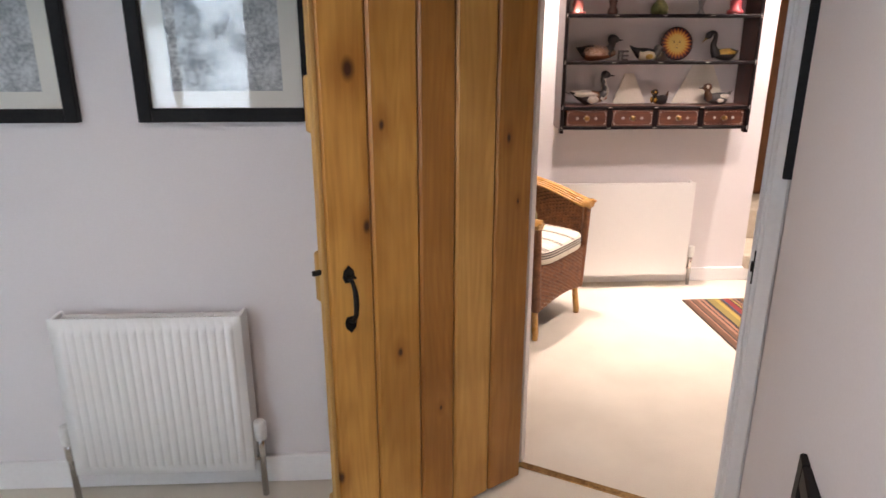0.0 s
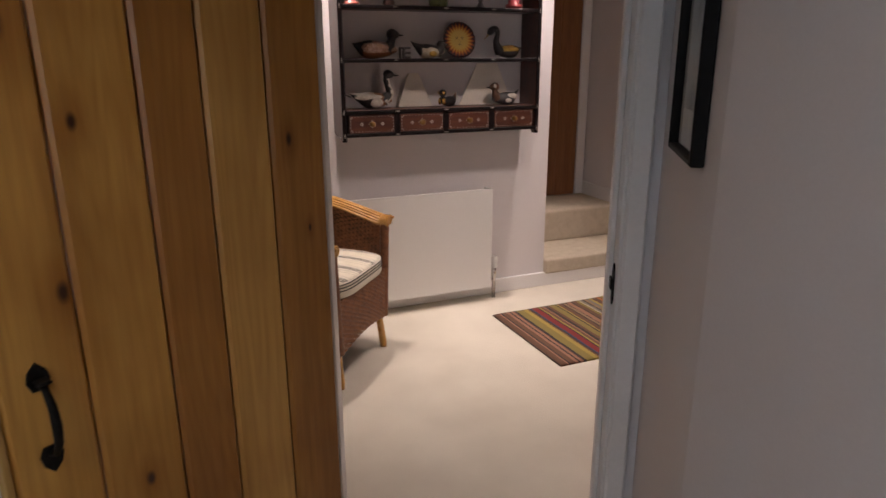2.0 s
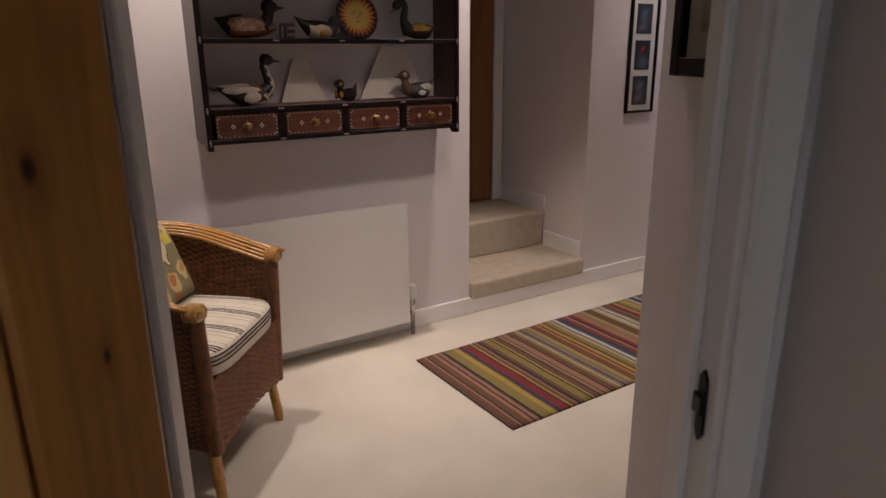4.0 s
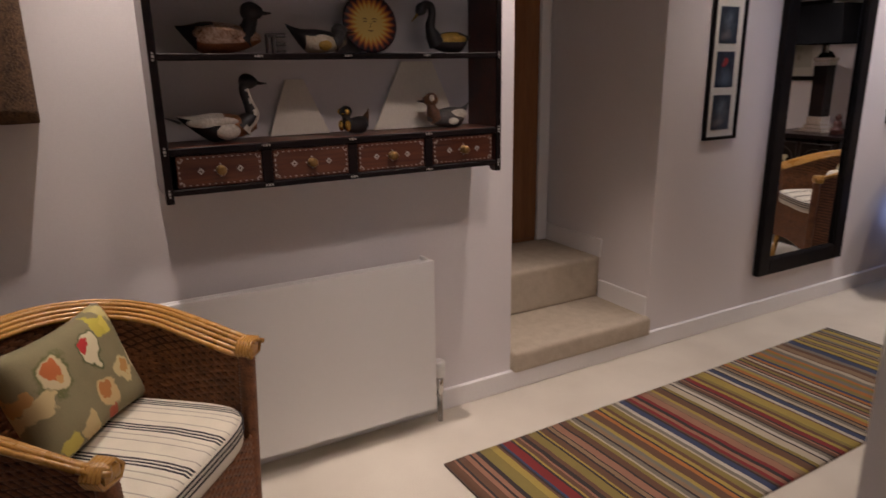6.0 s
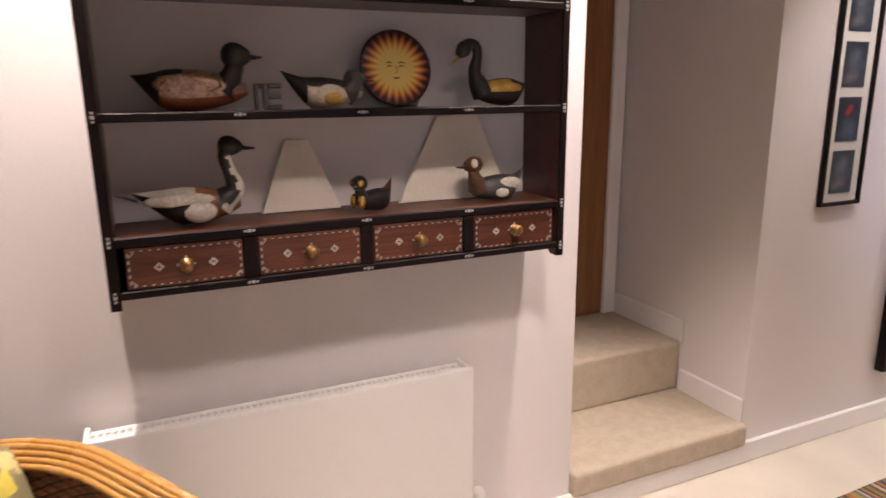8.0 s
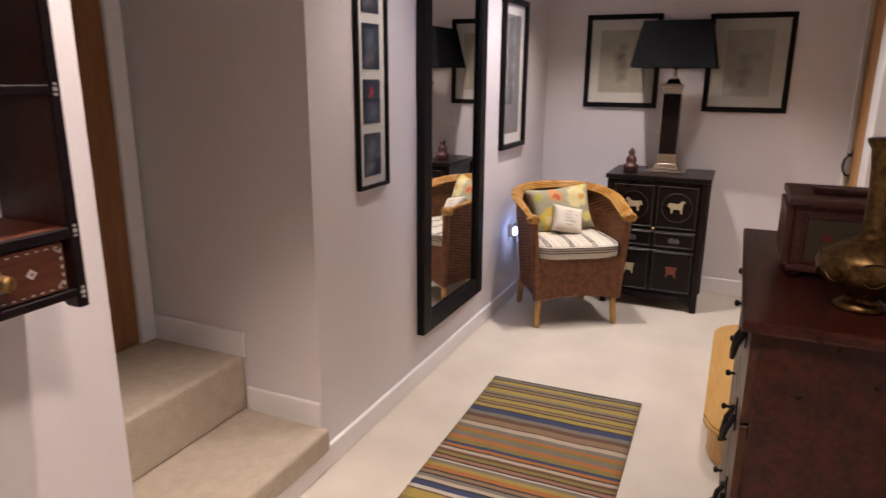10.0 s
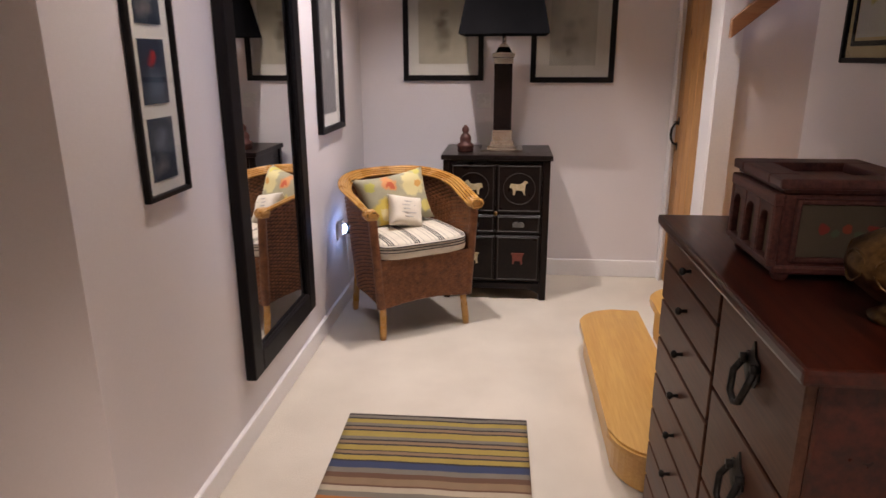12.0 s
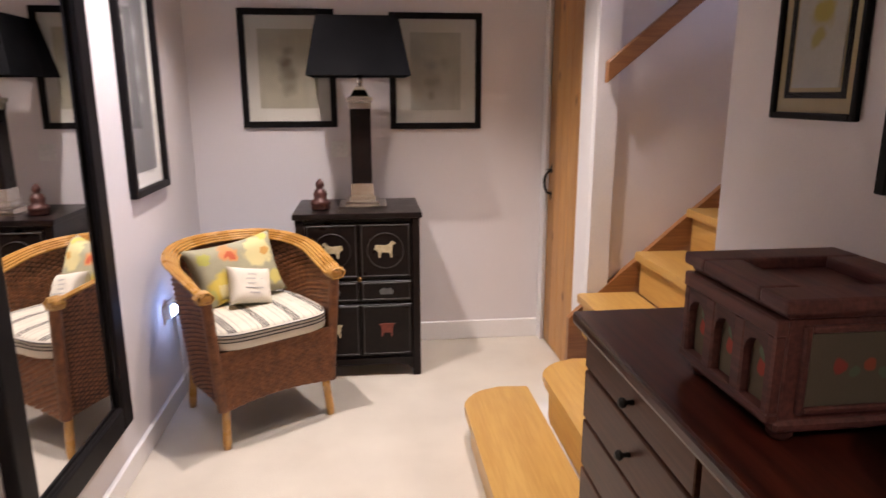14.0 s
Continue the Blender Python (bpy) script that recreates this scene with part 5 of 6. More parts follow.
ln.new(r1.outputs[0], dv.inputs[0]), ln.new(dv.outputs[0], ramp.inputs[0])
el = ramp.color_ramp.elements
el[0].position, el[0].color = 0.48, (0.72, 0.52, 0.14, 1)
el[1].position, el[1].color = 0.86, (0.02, 0.012, 0.02, 1)
for pos, col in ((0.57, (0.70, 0.38, 0.06, 1)), (0.68, (0.55, 0.16, 0.03, 1)), (0.78, (0.20, 0.04, 0.03, 1))):
    e = el.new(pos)
    e.color = col
ln.new(ramp.outputs[0], p.inputs["Base Color"])
plate = single("sun_plate", bm, SUNP, pose(2.594, 5.965, Z2 + 0.094, 80, 0, 0), "round painted plate with an orange sun on black", "plate")
bm = B()
for sx in (-1, 1):
    tube(bm, [(sx * 0.008, 0.012, 0.0062), (sx * 0.016, 0.015, 0.0066), (sx * 0.025, 0.012, 0.0066)], [0.0008, 0.0016, 0.0008], 6)
    tube(bm, [(sx * 0.010, 0.004, 0.0062), (sx * 0.016, 0.006, 0.0062), (sx * 0.022, 0.004, 0.0062)], [0.0008, 0.0022, 0.0008], 6)
tube(bm, [(0.002, 0.004, 0.006), (0.003, -0.010, 0.006), (-0.003, -0.013, 0.006)], 0.0009, 6)
tube(bm, [(-0.009, -0.023, 0.006), (0, -0.025, 0.0064), (0.009, -0.023, 0.006)], [0.0008, 0.0022, 0.0008], 6)
part("painted_lines", bm, mat("plate_line_paint", (0.16, 0.06, 0.03), rough=0.5), plate, "dark painted lines")

# upper shelf ornaments
Z3 = 1.661
for x, col, prof, lab in ((1.99, (0.40, 0.12, 0.10), [(0.045, 0), (0.045, 0.014), (0.028, 0.016), (0.034, 0.05), (0.02, 0.09), (0.01, 0.11)], "pink and red ornament"),
                          (2.19, (0.10, 0.06, 0.05), [(0.028, 0), (0.03, 0.02), (0.018, 0.04), (0.025, 0.07), (0.012, 0.11)], "dark brown figurine"),
                          (2.46, (0.30, 0.34, 0.14), [(0.045, 0), (0.05, 0.03), (0.04, 0.055), (0.02, 0.075), (0.022, 0.10), (0.008, 0.12)], "pale green pottery ornament"),
                          (2.70, (0.30, 0.29, 0.30), [(0.026, 0), (0.02, 0.01), (0.01, 0.03), (0.022, 0.08), (0.024, 0.13)], "grey glass goblet"),
                          (2.90, (0.36, 0.06, 0.07), [(0.045, 0), (0.046, 0.022), (0.03, 0.03), (0.034, 0.07), (0.015, 0.10)], "dark red ornament")):
    bm = B()
    lathe(bm, prof, 20)
    single("shelf_ornament", bm, C("ornament_glaze", col, None, 0.3), pose(x, YD, Z3), lab + " on the top shelf", "ornament", "ornaments on the top shelf")


# ---- black lacquer cabinet, lamp and figure ----
CX0, CX1, CY0, CY1, CH = 6.385, 6.845, 4.875, 5.470, 0.845
t = thing("lacquer_cabinet", pose(CX0, CY1, 0, 0, 0, -90), "black lacquered cabinet with inlaid stone horses and worn edges", "cabinet")
W, D = CY1 - CY0, CX1 - CX0
bm = B()
box(bm, 0.012, W - 0.012, 0.02, D, 0.07, CH - 0.03, 0.004)
part("body", bm, LACQUER, t)
bm = B()
box(bm, -0.012, W + 0.012, -0.012, D, CH - 0.028, CH, 0.006, 2)
part("top", bm, LACQUER, t)
for x in (0.0, W - 0.04):
    for y in (0.0, D - 0.04):
        bm = B()
        box(bm, x, x + 0.04, y, y + 0.04, 0.0, CH - 0.028, 0.005)
        part("post", bm, LACQUER, t)
bm = B()
prism(bm, [(0.04, 0.10), (W - 0.04, 0.10), (W - 0.04, 0.03), (W - 0.07, 0.055), (W - 0.12, 0.065), (0.12, 0.065), (0.07, 0.055), (0.04, 0.03)], 0.018, pose(0, 0.006, 0))
part("apron", bm, LACQUER, t)
WORN = mat("worn_grey_edge", (0.035, 0.030, 0.025), (0.015, 0.012, 0.010), 0.5, 60, 0.2, 150)
JADE = mat("cream_soapstone", (0.58, 0.50, 0.33), (0.42, 0.33, 0.18), 0.4, 40, 0.15, 120)
REDST = mat("red_stone", (0.22, 0.05, 0.03), (0.13, 0.03, 0.02), 0.4, 40, 0.1, 120)
GREYST = mat("grey_stone", (0.14, 0.14, 0.13), (0.07, 0.07, 0.07), 0.4, 40, 0.1, 120)
HORSE = [(-0.05, 0.022), (-0.046, 0.030), (-0.03, 0.028), (0.0, 0.024), (0.018, 0.030), (0.026, 0.044), (0.034, 0.048), (0.048, 0.036), (0.044, 0.030), (0.034, 0.030), (0.034, 0.006), (0.030, -0.010), (0.034, -0.034), (0.026, -0.034), (0.020, -0.008), (-0.020, -0.006), (-0.024, -0.034), (-0.034, -0.034), (-0.034, -0.006), (-0.044, 0.008), (-0.054, 0.004)]
EWER = [(-0.03, -0.03), (-0.02, -0.034), (-0.018, -0.012), (0.018, -0.012), (0.02, -0.034), (0.03, -0.03), (0.026, -0.006), (0.03, 0.022), (0.04, 0.032), (0.024, 0.034), (-0.024, 0.034), (-0.04, 0.032), (-0.03, 0.022), (-0.026, -0.006)]
ROCK = [(-0.03, -0.016), (0.03, -0.016), (0.036, -0.002), (0.02, 0.016), (0.004, 0.010), (-0.012, 0.018), (-0.034, 0.004)]
half = (W - 0.08) / 2
for k in (0, 1):
    x0 = 0.04 + half * k
    for z0, z1, art, am, sc, lab in ((0.52, CH - 0.05, HORSE, JADE, 1.0, "cream stone horse inlay"), (0.40, 0.505, ROCK, GREYST, 1.0, "grey stone inlay"), (0.115, 0.385, EWER, REDST if k else JADE, 1.0, "carved stone vessel inlay")):
        bm = B()
        box(bm, x0 + 0.004, x0 + half - 0.004, 0.004, 0.02, z0, z1, 0.004)
        dr = part("door_panel" if z1 - z0 > 0.15 else "drawer_front", bm, LACQUER, t)
        bm = B()
        for r in ((0.012, half - 0.012, z0 + 0.008, z0 + 0.014), (0.012, half - 0.012, z1 - 0.014, z1 - 0.008), (0.012, 0.018, z0 + 0.014, z1 - 0.014), (half - 0.018, half - 0.012, z0 + 0.014, z1 - 0.014)):
            box(bm, x0 + r[0], x0 + r[1], -0.001, 0.004, r[2], r[3], 0.0015)
        if art is HORSE:
            ring = [(x0 + half / 2 + 0.088 * math.cos(a), 0.002, (z0 + z1) / 2 + 0.088 * math.sin(a)) for a in [2 * math.pi * i / 32 for i in range(33)]]
            tube(bm, ring, 0.0025, 6, caps=False)
        part("moulding", bm, WORN, dr, "worn raised moulding")
        bm = B()
        prism(bm, [(-px if k == 0 else px, pz) for px, pz in (art if k else art[::-1])], 0.006, pose(x0 + half / 2, -0.002, (z0 + z1) / 2), bevel=0.0012)
        part("stone_inlay", bm, am, dr, lab)
bm = B()
lathe(bm, [(0.012, 0), (0.012, 0.006), (0.004, 0.01)], 14)
part("lock_plate", bm, BRASS, t, "small round brass lock", pose(W / 2, 0.004, 0.515, 90))

LX, LY = 6.625, 5.148
t = thing("table_lamp", pose(LX, LY, CH), "table lamp with black shade, black column and nickel mounts", "lamp")
prof = [(0.118, 0.0), (0.118, 0.012), (0.085, 0.016), (0.085, 0.03), (0.066, 0.036), (0.066, 0.055), (0.056, 0.06), (0.056, 0.118)]
bm = B()
lathe(bm, prof, square=True)
part("base", bm, SILVER, t, "stepped nickel base")
bm = B()
lathe(bm, [(0.051, 0.118), (0.051, 0.485)], square=True)
part("column", bm, LACQUER, t, "glossy black square column")
bm = B()
lathe(bm, [(0.055, 0.485), (0.055, 0.515), (0.062, 0.52), (0.062, 0.54), (0.044, 0.545), (0.03, 0.575), (0.018, 0.59)], square=True)
part("capital", bm, SILVER, t, "nickel capital")
bm = B()
lathe(bm, [(0.018, 0.588), (0.012, 0.6), (0.016, 0.615), (0.012, 0.63), (0.016, 0.65), (0.012, 0.665), (0.012, 0.72)], 16)
part("stem", bm, SILVER, t, "turned nickel stem")
bm = B()
o, i_ = [(0.240, 0.638), (0.187, 0.905)], [(0.236, 0.638), (0.183, 0.905)]
k2 = math.sqrt(2)
ro = [[bm.verts.new((r * k2 * math.cos(math.pi / 4 + math.pi / 2 * q), r * k2 * math.sin(math.pi / 4 + math.pi / 2 * q), z)) for q in range(4)] for r, z in (o + i_[::-1])]
for a, b in zip(ro, ro[1:] + ro[:1]):
    for q in range(4):
        bm.faces.new((a[q], a[(q + 1) % 4], b[(q + 1) % 4], b[q]))
part("shade", bm, SHADE_BLACK, t, "tapered black card shade")
bm = B()
for q in range(4):
    tube(bm, [(0.012 * math.cos(math.pi / 2 * q), 0.012 * math.sin(math.pi / 2 * q), 0.715), (0.2 * math.cos(math.pi / 2 * q), 0.2 * math.sin(math.pi / 2 * q), 0.80)], 0.0025, 6)
part("shade_carrier", bm, SILVER, t)

bm = B()
lathe(bm, [(0.045, 0), (0.048, 0.012), (0.044, 0.022), (0.05, 0.028), (0.044, 0.045), (0.03, 0.052), (0.034, 0.075), (0.026, 0.096), (0.014, 0.104), (0.021, 0.116), (0.020, 0.132), (0.011, 0.142), (0.006, 0.15)], 20)
single("seated_figurine", bm, mat("dark_red_bronze", (0.09, 0.03, 0.022), (0.04, 0.014, 0.012), 0.45, 40, 0.4, 120, metal=0.3), pose(6.53, 5.355, CH), "small dark seated figurine on the cabinet", "figurine")


# ---- chest of drawers with box and vase ----
HX0, HX1, HY0, HY1, HH = 3.612, 4.528, 4.28, 4.695, 0.955
t = thing("mahogany_chest", pose(HX1, HY1, 0, 0, 0, 180), "dark polished mahogany chest of small drawers", "chest")
W, D = HX1 - HX0, HY1 - HY0
bm = B()
box(bm, 0.02, W - 0.02, 0.035, D - 0.005, 0.06, HH - 0.026, 0.004)
part("carcass", bm, MAHOGANY, t)
bm = B()
box(bm, -0.008, W + 0.008, -0.004, D, HH - 0.026, HH, 0.007, 2)
part("top", bm, MAHOGANY, t)
bm = B()
box(bm, 0.012, W - 0.012, 0.022, D - 0.005, 0.0, 0.06, 0.006)
part("plinth", bm, MAHOGANY, t)
split = 0.50
rows6 = [0.06 + 0.1115 * k for k in range(9)]
rows6[-1] = HH - 0.028
for a, b in zip(rows6, rows6[1:]):
    bm = B()
    box(bm, 0.028, split - 0.008, 0.018, 0.036, a + 0.004, b - 0.004, 0.002)
    d = part("small_drawer", bm, MAHOGANY_FRONT, t)
    bm = B()
    lathe(bm, [(0.005, 0), (0.004, 0.012), (0.009, 0.016), (0.010, 0.022), (0.005, 0.027)], 12)
    part("knob", bm, IRON, d, "small dark turned knob", pose(0.275, 0.018, (a + b) / 2, 90))
rows3 = [0.062 + 0.2160 * k for k in range(5)]
for c0, c1 in ((split + 0.008, W - 0.026),):
    for a, b in zip(rows3, rows3[1:]):
        bm = B()
        box(bm, c0, c1, 0.018, 0.036, a + 0.004, b - 0.004, 0.002)
        d = part("large_drawer", bm, MAHOGANY_FRONT, t)
        cx, cz = (c0 + c1) / 2, (a + b) / 2 + 0.02
        bm = B()
        pts = [(0, 0.06), (0.012, 0.035), (0.03, 0.03), (0.034, 0.0), (0.018, -0.02), (-0.018, -0.02), (-0.034, 0.0), (-0.03, 0.03), (-0.012, 0.035)]
        prism(bm, pts, 0.004, pose(0, -0.004, 0))
        loop = [(-0.026, -0.006, 0.018), (-0.034, -0.02, -0.01), (-0.022, -0.026, -0.045), (0.0, -0.026, -0.055), (0.022, -0.026, -0.045), (0.034, -0.02, -0.01), (0.026, -0.006, 0.018)]
        tube(bm, loop, 0.0065, 10)
        for sx in (-1, 1):
            tube(bm, [(sx * 0.026, 0, 0.018), (sx * 0.026, -0.014, 0.018)], 0.009, 10)
        part("drop_handle", bm, IRON, d, "black iron drop handle", pose(cx, 0.018, cz))

t = thing("painted_box", pose(4.216, 4.602, HH, 0, 0, 180), "old painted wooden box with arched panels and lid", "box")
W, D, Hb = 0.233, 0.225, 0.170
bm = B()
box(bm, 0, W, 0, D, 0.022, Hb, 0.003)
part("body", bm, BOX_WOOD, t)
for x in (0.014, W - 0.014):
    for y in (0.014, D - 0.014):
        bm = B()
        lathe(bm, [(0.010, 0), (0.017, 0.008), (0.016, 0.018), (0.010, 0.023)], 14, 0, (x, y, 0))
        part("foot", bm, BOX_WOOD, t)
bm = B()
box(bm, -0.008, W + 0.008, -0.008, D + 0.008, 0.016, 0.032, 0.004)
part("base_moulding", bm, BOX_WOOD, t)
for k in range(3):
    cx = W * (k + 0.5) / 3
    bm = B()
    box(bm, -0.026, 0.026, -0.003, -0.0005, -0.046, 0.050, 0.0008)
    part("arch_panel", bm, BOX_PANEL, t, "painted arched panel", pose(cx, 0, 0.088))
    arc = [(-0.024 * math.cos(a), 0.018 + 0.024 * math.sin(a)) for a in [math.pi * q / 12 for q in range(13)]]
    bm = B()
    prism(bm, arc + [(0.0265, 0.018), (0.0265, 0.058), (-0.0265, 0.058), (-0.0265, 0.018)], 0.013, pose(0, -0.0165, 0))
    part("arch_head", bm, BOX_WOOD, t, "", pose(cx, 0, 0.088))
for k in range(4):
    hw = 0.0125 if k in (1, 2) else 0.008
    cx = (0.006, W / 3, 2 * W / 3, W - 0.006)[k]
    bm = B()
    box(bm, cx - hw, cx + hw, -0.018, -0.0005, 0.040, 0.148, 0.003)
    part("pilaster", bm, BOX_WOOD, t)
for za, zb in ((0.030, 0.042), (0.146, Hb - 0.001)):
    bm = B()
    box(bm, -0.004, W + 0.004, -0.019, -0.0005, za, zb, 0.002)
    part("front_rail", bm, BOX_WOOD, t)
for xx in (W, -0.004):
    bm = B()
    box(bm, xx, xx + 0.004, 0.03, D - 0.03, 0.05, Hb - 0.02, 0.0015)
    pn = part("end_panel", bm, BOX_END, t, "worn painted panel")
    bm = B()
    for r in ((0.02, 0.03, 0.04, Hb - 0.01), (D - 0.03, D - 0.02, 0.04, Hb - 0.01), (0.03, D - 0.03, 0.04, 0.05), (0.03, D - 0.03, Hb - 0.02, Hb - 0.01)):
        box(bm, xx - 0.003, xx + 0.007, r[0], r[1], r[2], r[3], 0.002)
    part("panel_frame", bm, BOX_WOOD, t)
bm = B()
L0, L1 = -0.016, W + 0.016
M0, M1 = -0.016, D + 0.016
box(bm, L0 + 0.010, L1 - 0.010, M0 + 0.010, M1 - 0.010, Hb, Hb + 0.010, 0.002)
lid = part("lid", bm, BOX_WOOD, t, "panelled lid with a sunk centre")
for r in ((L0, L0 + 0.06, M0, M1), (L1 - 0.06, L1, M0, M1), (L0 + 0.0605, L1 - 0.0605, M0, M0 + 0.06), (L0 + 0.0605, L1 - 0.0605, M1 - 0.06, M1)):
    bm = B()
    box(bm, r[0], r[1], r[2], r[3], Hb + 0.0085, Hb + 0.028, 0.005, 2)
    part("lid_rail", bm, BOX_WOOD, lid)

bm = B()
prof = [(0.045, 0), (0.048, 0.006), (0.036, 0.014), (0.026, 0.024), (0.05, 0.036), (0.080, 0.06), (0.088, 0.085), (0.080, 0.11), (0.052, 0.128), (0.026, 0.138), (0.020, 0.15), (0.026, 0.156), (0.019, 0.164), (0.019, 0.22), (0.022, 0.27), (0.026, 0.30), (0.034, 0.312), (0.034, 0.318), (0.026, 0.32)]
lathe(bm, prof, 40)
vase = single("brass_vase", bm, VASE_BRASS, pose(3.795, 4.47, HH) @ Matrix.Diagonal((1.10, 1.10, 1.12, 1)), "bulbous brass vase with a tall neck on the chest", "vase")
bm = B()
for k in range(8):
    a = 2 * math.pi * k / 8
    m = pose(0, 0, 0, 0, 0, math.degrees(a)) @ Matrix.Translation((0.0875, 0, 0.088)) @ pose(0, 0, 0, 0, -4, 0)
    ring = [m @ Vector((-0.004 - 0.5 * (0.024 * math.cos(q)) ** 2 * 9, 0.024 * math.cos(q), 0.022 * math.sin(q) * (1 - 0.35 * math.sin(q) * 0.5))) for q in [2 * math.pi * i / 18 for i in range(19)]]
    tube(bm, ring, 0.0022, 6, caps=False)
part("embossed_rings", bm, VASE_BRASS, vase, "embossed ornament round the belly")

# ---- oak staircase ----
t = thing("oak_staircase", pose(0, 0, 0), "oak staircase with rounded bottom steps", "staircase")
noses = [(4.752, 0.163), (4.47, 0.345), (4.205, 0.53), (3.95, 0.715)] + [(3.95 - 0.225 * k, 0.715 + 0.19 * k) for k in range(1, 8)]


def bull(x0, x1, y0, y1, r0, r1, z0, z1, bm):
    """A tread: rounded at its two front corners (y1 is the front)."""
    out = [(x0, y0), (x1, y0)]
    out += [(x1 - r1 + r1 * math.cos(a), y1 - r1 + r1 * math.sin(a)) for a in [math.pi / 2 * q / 8 for q in range(9)]]
    out += [(x0 + r0 - r0 * math.sin(a), y1 - r0 + r0 * math.cos(a)) for a in [math.pi / 2 * q / 8 for q in range(9)]]
    a, b = [bm.verts.new((x, y, z1)) for x, y in out], [bm.verts.new((x, y, z0)) for x, y in out]
    fs = [bm.faces.new(a), bm.faces.new(b[::-1])]
    for i in range(len(out)):
        j = (i + 1) % len(out)
        fs.append(bm.faces.new((a[j], a[i], b[i], b[j])))
    bmesh.ops.bevel(bm, geom=list({e for f in fs[:2] for e in f.edges}), offset=0.009, segments=2, affect="EDGES")


for k, (yf, z) in enumerate(noses):
    x0, x1 = ((4.585, 5.86), (4.70, 5.70))[k] if k < 2 else (4.795, 5.995)
    yb = noses[k + 1][0] - 0.02 if k + 1 < len(noses) else yf - 0.28
    zb = noses[k - 1][1] if k else 0.0
    r = (0.17, 0.16)[k] if k < 2 else 0.012
    bm = B()
    bull(x0, x1, yb, yf, r, r, z - 0.034, z, bm)
    tr = part("tread", bm, OAK_STEP, t)
    bm = B()
    bull(x0 + 0.02, x1 - 0.02, yb, yf - 0.022, r, r, zb, z - 0.034, bm)
    part("riser", bm, OAK_STEP, t)
bm = B()
sl = 0.87
for x0, x1 in ((5.997, 6.029), (4.787, 4.794)):
    yz = [(4.235, 0.0), (4.235, 0.41), (4.20, 0.445), (1.9, 0.445 + (4.20 - 1.9) * sl), (1.9, 0.445 + (4.20 - 1.9) * sl - 0.36), (4.1, 0.0)]
    a, b = [bm.verts.new((x0, y, z)) for y, z in yz], [bm.verts.new((x1, y, z)) for y, z in yz]
    bm.faces.new(a), bm.faces.new(b[::-1])
    for i in range(6):
        bm.faces.new((a[i], a[(i + 1) % 6], b[(i + 1) % 6], b[i]))
part("stringer", bm, OAK_STRING, t, "dark oak side string")
t = thing("stair_handrail", pose(0, 0, 0), "square oak handrail on the stair wall", "handrail")
bm = B()
y0, z0 = 4.13, 1.44
yz = [(y0, z0), (y0, z0 + 0.085), (2.2, z0 + 0.085 + (y0 - 2.2) * 0.83), (2.2, z0 + (y0 - 2.2) * 0.83)]
a, b = [bm.verts.new((5.955, y, z)) for y, z in yz], [bm.verts.new((5.990, y, z)) for y, z in yz]
fs = [bm.faces.new(a), bm.faces.new(b[::-1])] + [bm.faces.new((a[i], a[(i + 1) % 4], b[(i + 1) % 4], b[i])) for i in range(4)]
bmesh.ops.bevel(bm, geom=list(bm.edges), offset=0.004, segments=1, affect="EDGES")
part("rail", bm, OAK_STRING, t)
for y in (3.95, 3.0):
    bm = B()
    z = z0 + 0.03 + (y0 - y) * 0.83
    tube(bm, [(5.985, y, z), (6.03, y, z)], 0.012, 10)
    part("bracket", bm, OAK_STRING, t)

# ---- cupboard door beside the stairs ----
boxes("door_frame_2", [(6.03, 6.205, 4.138, 4.158, 0, 2.12), (6.80, 6.875, 4.138, 4.152, 0, 2.12), (6.205, 6.80, 4.138, 4.152, 2.05, 2.12), (6.19, 6.205, 4.03, 4.138, 0, 2.05), (6.815, 6.83, 4.03, 4.138, 0, 2.05)], TRIM, label="white painted door frame", category="door frame", bevel=0.003)
boxes("wall_stair_end", [(6.002, 6.028, 4.062, 4.156, 0, CEIL)], TRIM, label="white painted wall end beside the stairs", category="wall")
t = thing("cupboard_door", pose(6.208, 4.125, 0), "closed oak plank door with black iron handle", "door")
for k in range(5):
    bm = B()
    box(bm, 0.121 * k + 0.001, 0.121 * (k + 1) - 0.001, -0.025, 0, 0.01, 2.045, 0.004)
    part("plank", bm, OAK, t)
part("handle", B_handle(), IRON, t, "black iron pull", pose(0.54, 0.0, 0.93))

# ---- door at the top of the recess steps ----
t = thing("recess_door", pose(3.23, YB - 0.045, 0.396), "closed brown wooden door above the carpeted steps", "door")
bm = B()
box(bm, 0, 0.71, 0, 0.03, 0.0, 1.86, 0.003)
part("leaf", bm, BACKDOOR, t)
for k in range(4):
    bm = B()
    box(bm, 0.01 + 0.175 * k, 0.182 + 0.175 * k, -0.008, 0, 0.02, 1.84, 0.004)
    part("plank", bm, BACKDOOR, t)
boxes("door_frame_3", [(3.942, 4.012, YB - 0.06, YB - 0.001, 0.396, 2.27), (3.217, 3.942, YB - 0.06, YB - 0.001, 2.26, 2.33)], TRIM, label="white painted architrave", category="door frame", bevel=0.004)


# ---- fittings ----
def plate(name, m, w, h, label, cat):
    t = thing(name, m, label, cat)
    bm = B()
    box(bm, -w / 2, w / 2, 0.0005, 0.009, -h / 2, h / 2, 0.003, 2)
    part("faceplate", bm, PLASTIC, t)
    return t


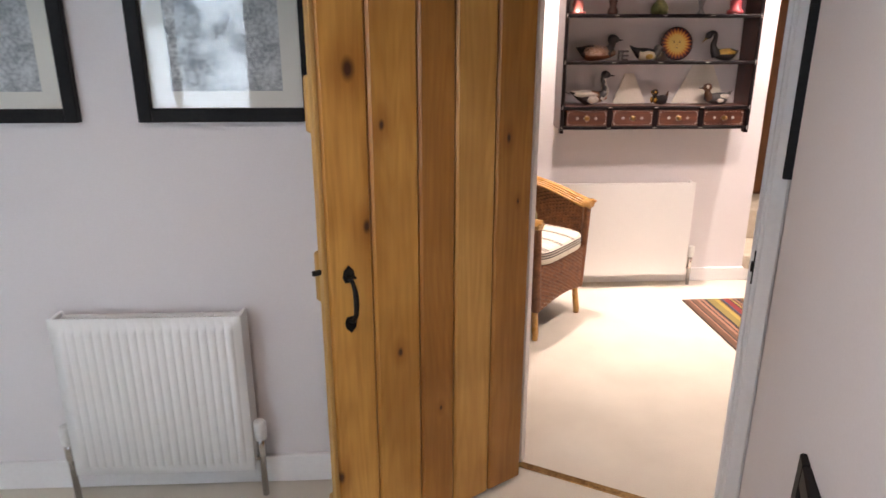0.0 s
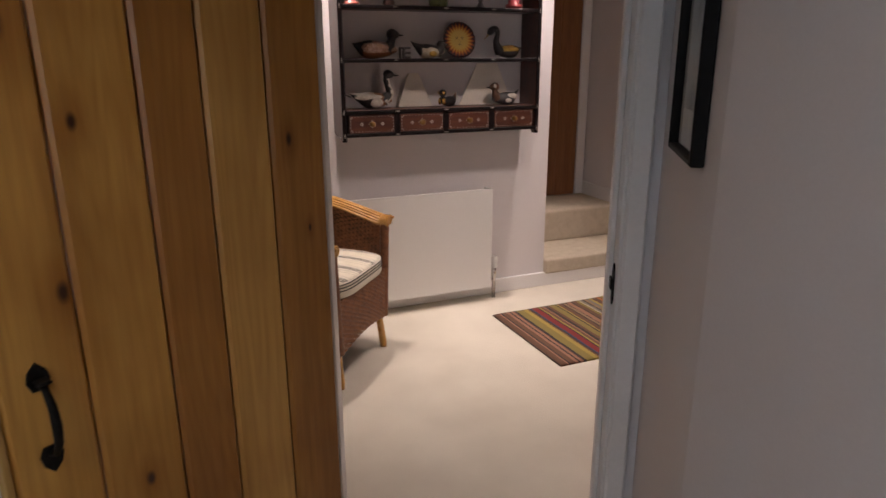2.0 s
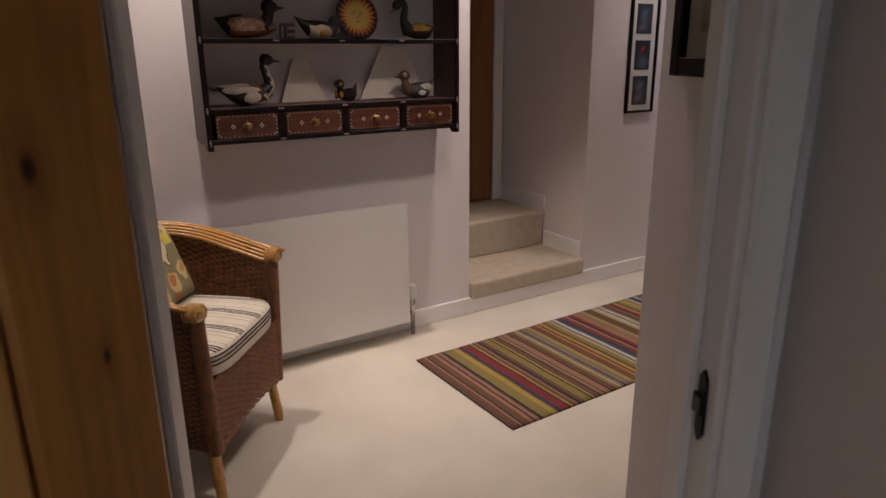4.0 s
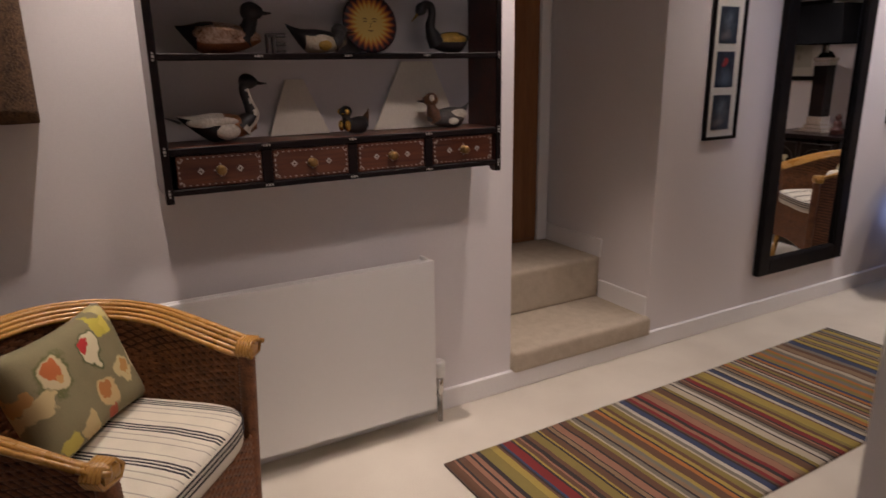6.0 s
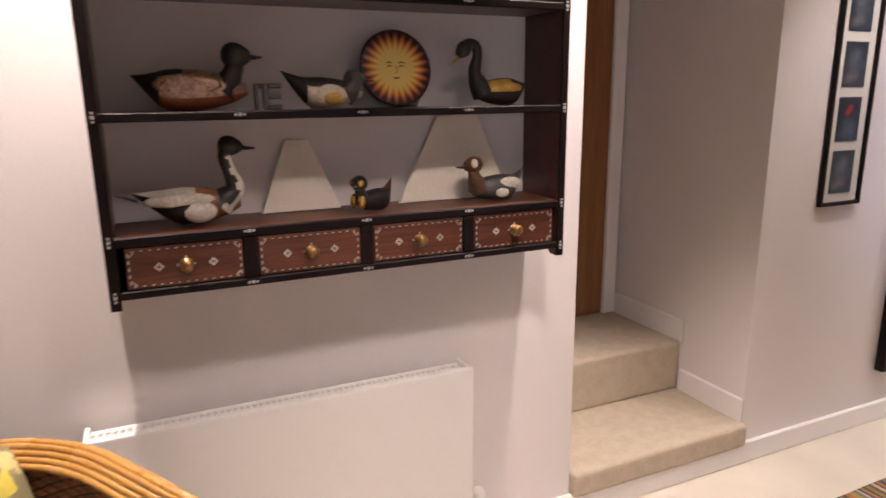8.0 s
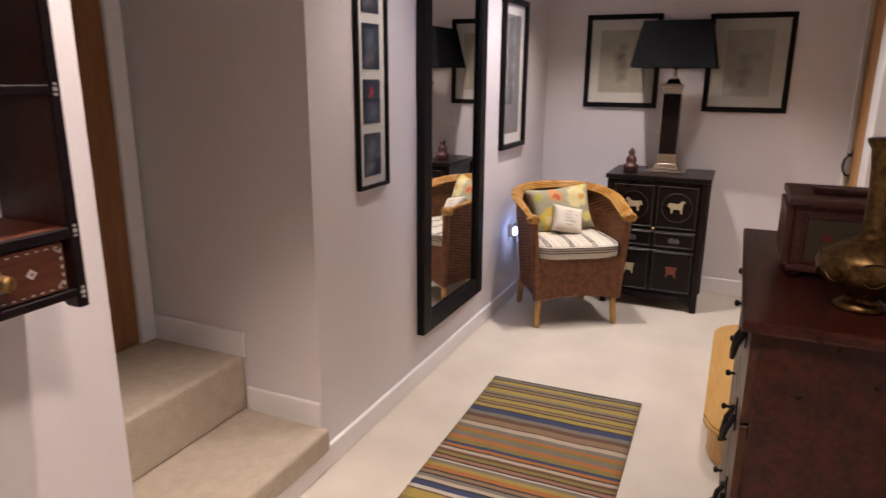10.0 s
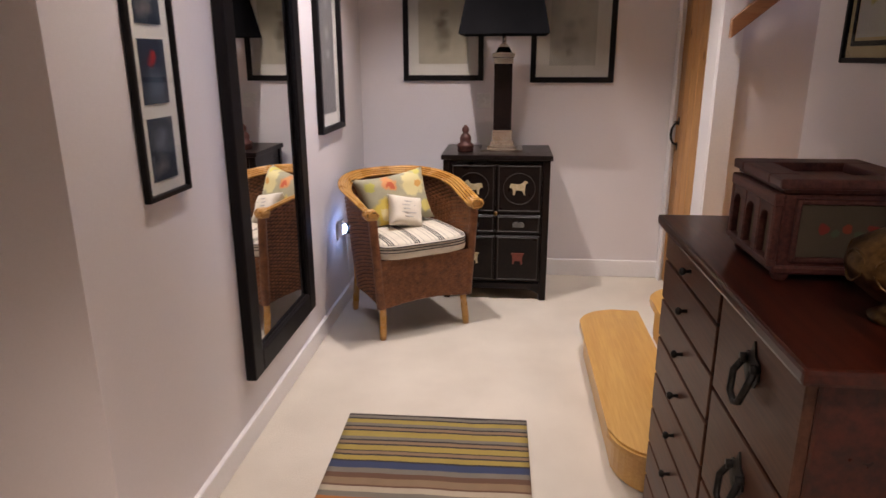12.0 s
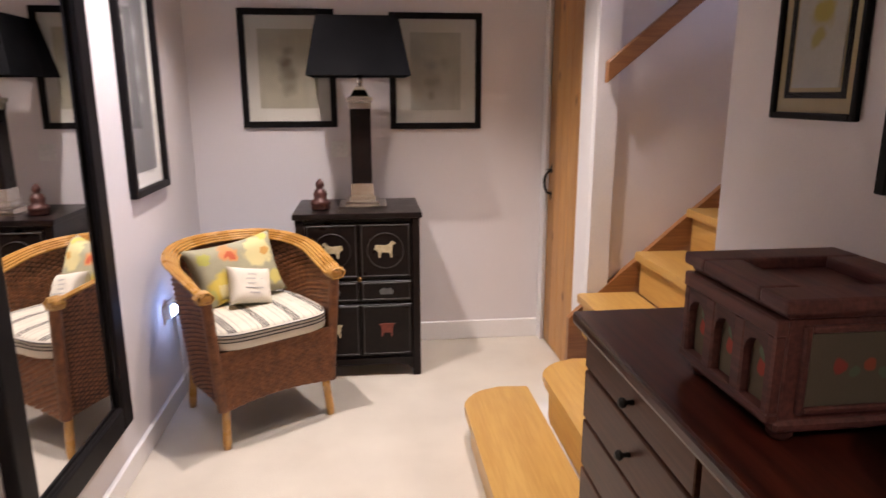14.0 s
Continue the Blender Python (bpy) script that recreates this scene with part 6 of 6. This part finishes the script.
t = plate("light_switch", east(5.268, 1.11), 0.086, 0.086, "white plastic light switch on the end wall", "light switch")
bm = B()
box(bm, -0.01, 0.01, 0.009, 0.013, -0.018, 0.018, 0.002)
part("rocker", bm, PLASTIC, t)
t = plate("wall_socket", north(6.205, 0.45), 0.146, 0.086, "white double wall socket behind the chair", "socket")
t = thing("night_light", north(6.163, 0.466), "plug-in night light glowing blue-white", "night light")
bm = B()
box(bm, -0.028, 0.028, 0.009, 0.035, -0.035, 0.03, 0.006, 2)
part("plug_body", bm, PLASTIC, t)
bm = B()
lathe(bm, [(0.026, 0), (0.026, 0.006), (0.018, 0.014), (0.004, 0.017)], 20)
part("lens", bm, glow("night_light_glow", (0.40, 0.58, 1.0), 22.0), t, "glowing blue lens", pose(0, 0.035, 0.0, -90))
t = thing("plug_with_cable", north(6.232, 0.45), "black plug with a trailing cable", "plug")
bm = B()
box(bm, -0.024, 0.024, 0.0095, 0.062, -0.026, 0.026, 0.008, 2)
part("plug", bm, IRON, t)
bm = B()
tube(bm, [(0, 0.03, -0.026), (-0.006, 0.032, -0.09), (-0.03, 0.03, -0.2), (-0.02, 0.035, -0.35), (-0.06, 0.04, -0.446)], 0.0035, 8)
part("cable", bm, PLASTIC, t, "pale cable")
# downlights; the last fitting belongs to the added study fill lamp
for sx, sy in SPOTS + [(0.45, 2.5)]:
    t = thing("ceiling_downlight", pose(sx, sy, CEIL), "recessed white ceiling downlight", "downlight", "ceiling downlights")
    bm = B()
    tube(bm, [(0.044 * math.cos(a), 0.044 * math.sin(a), -0.003) for a in [2 * math.pi * i / 24 for i in range(25)]], 0.006, 8, caps=False)
    part("bezel", bm, TRIM, t)
    bm = B()
    lathe(bm, [(0.04, -0.0005), (0.034, -0.004)], 24)
    part("bulb", bm, glow("downlight_bulb", (1.0, 0.85, 0.65), 4.0), t, "glowing bulb")

# dark framed panel leaning on the study wall
t = thing("leaning_frame", RW @ pose(-0.05, -1.20, 0, 0, 1.2, 0), "large black-framed dark panel leaning on the wall", "framed panel")
bm = B()
for r in ((0, 0.035, 0, 0.955), (0.565, 0.60, 0, 0.955), (0.035, 0.565, 0, 0.035), (0.035, 0.565, 0.92, 0.955)):
    box(bm, 0, 0.024, -r[1] + 0.20, -r[0] + 0.20, r[2], r[3], 0.003)
part("frame", bm, BLACK, t)
bm = B()
box(bm, 0.008, 0.016, -0.365, 0.165, 0.035, 0.92)
part("panel", bm, mat("dark_panel", (0.03, 0.03, 0.035), rough=0.25), t, "dark glossy panel")
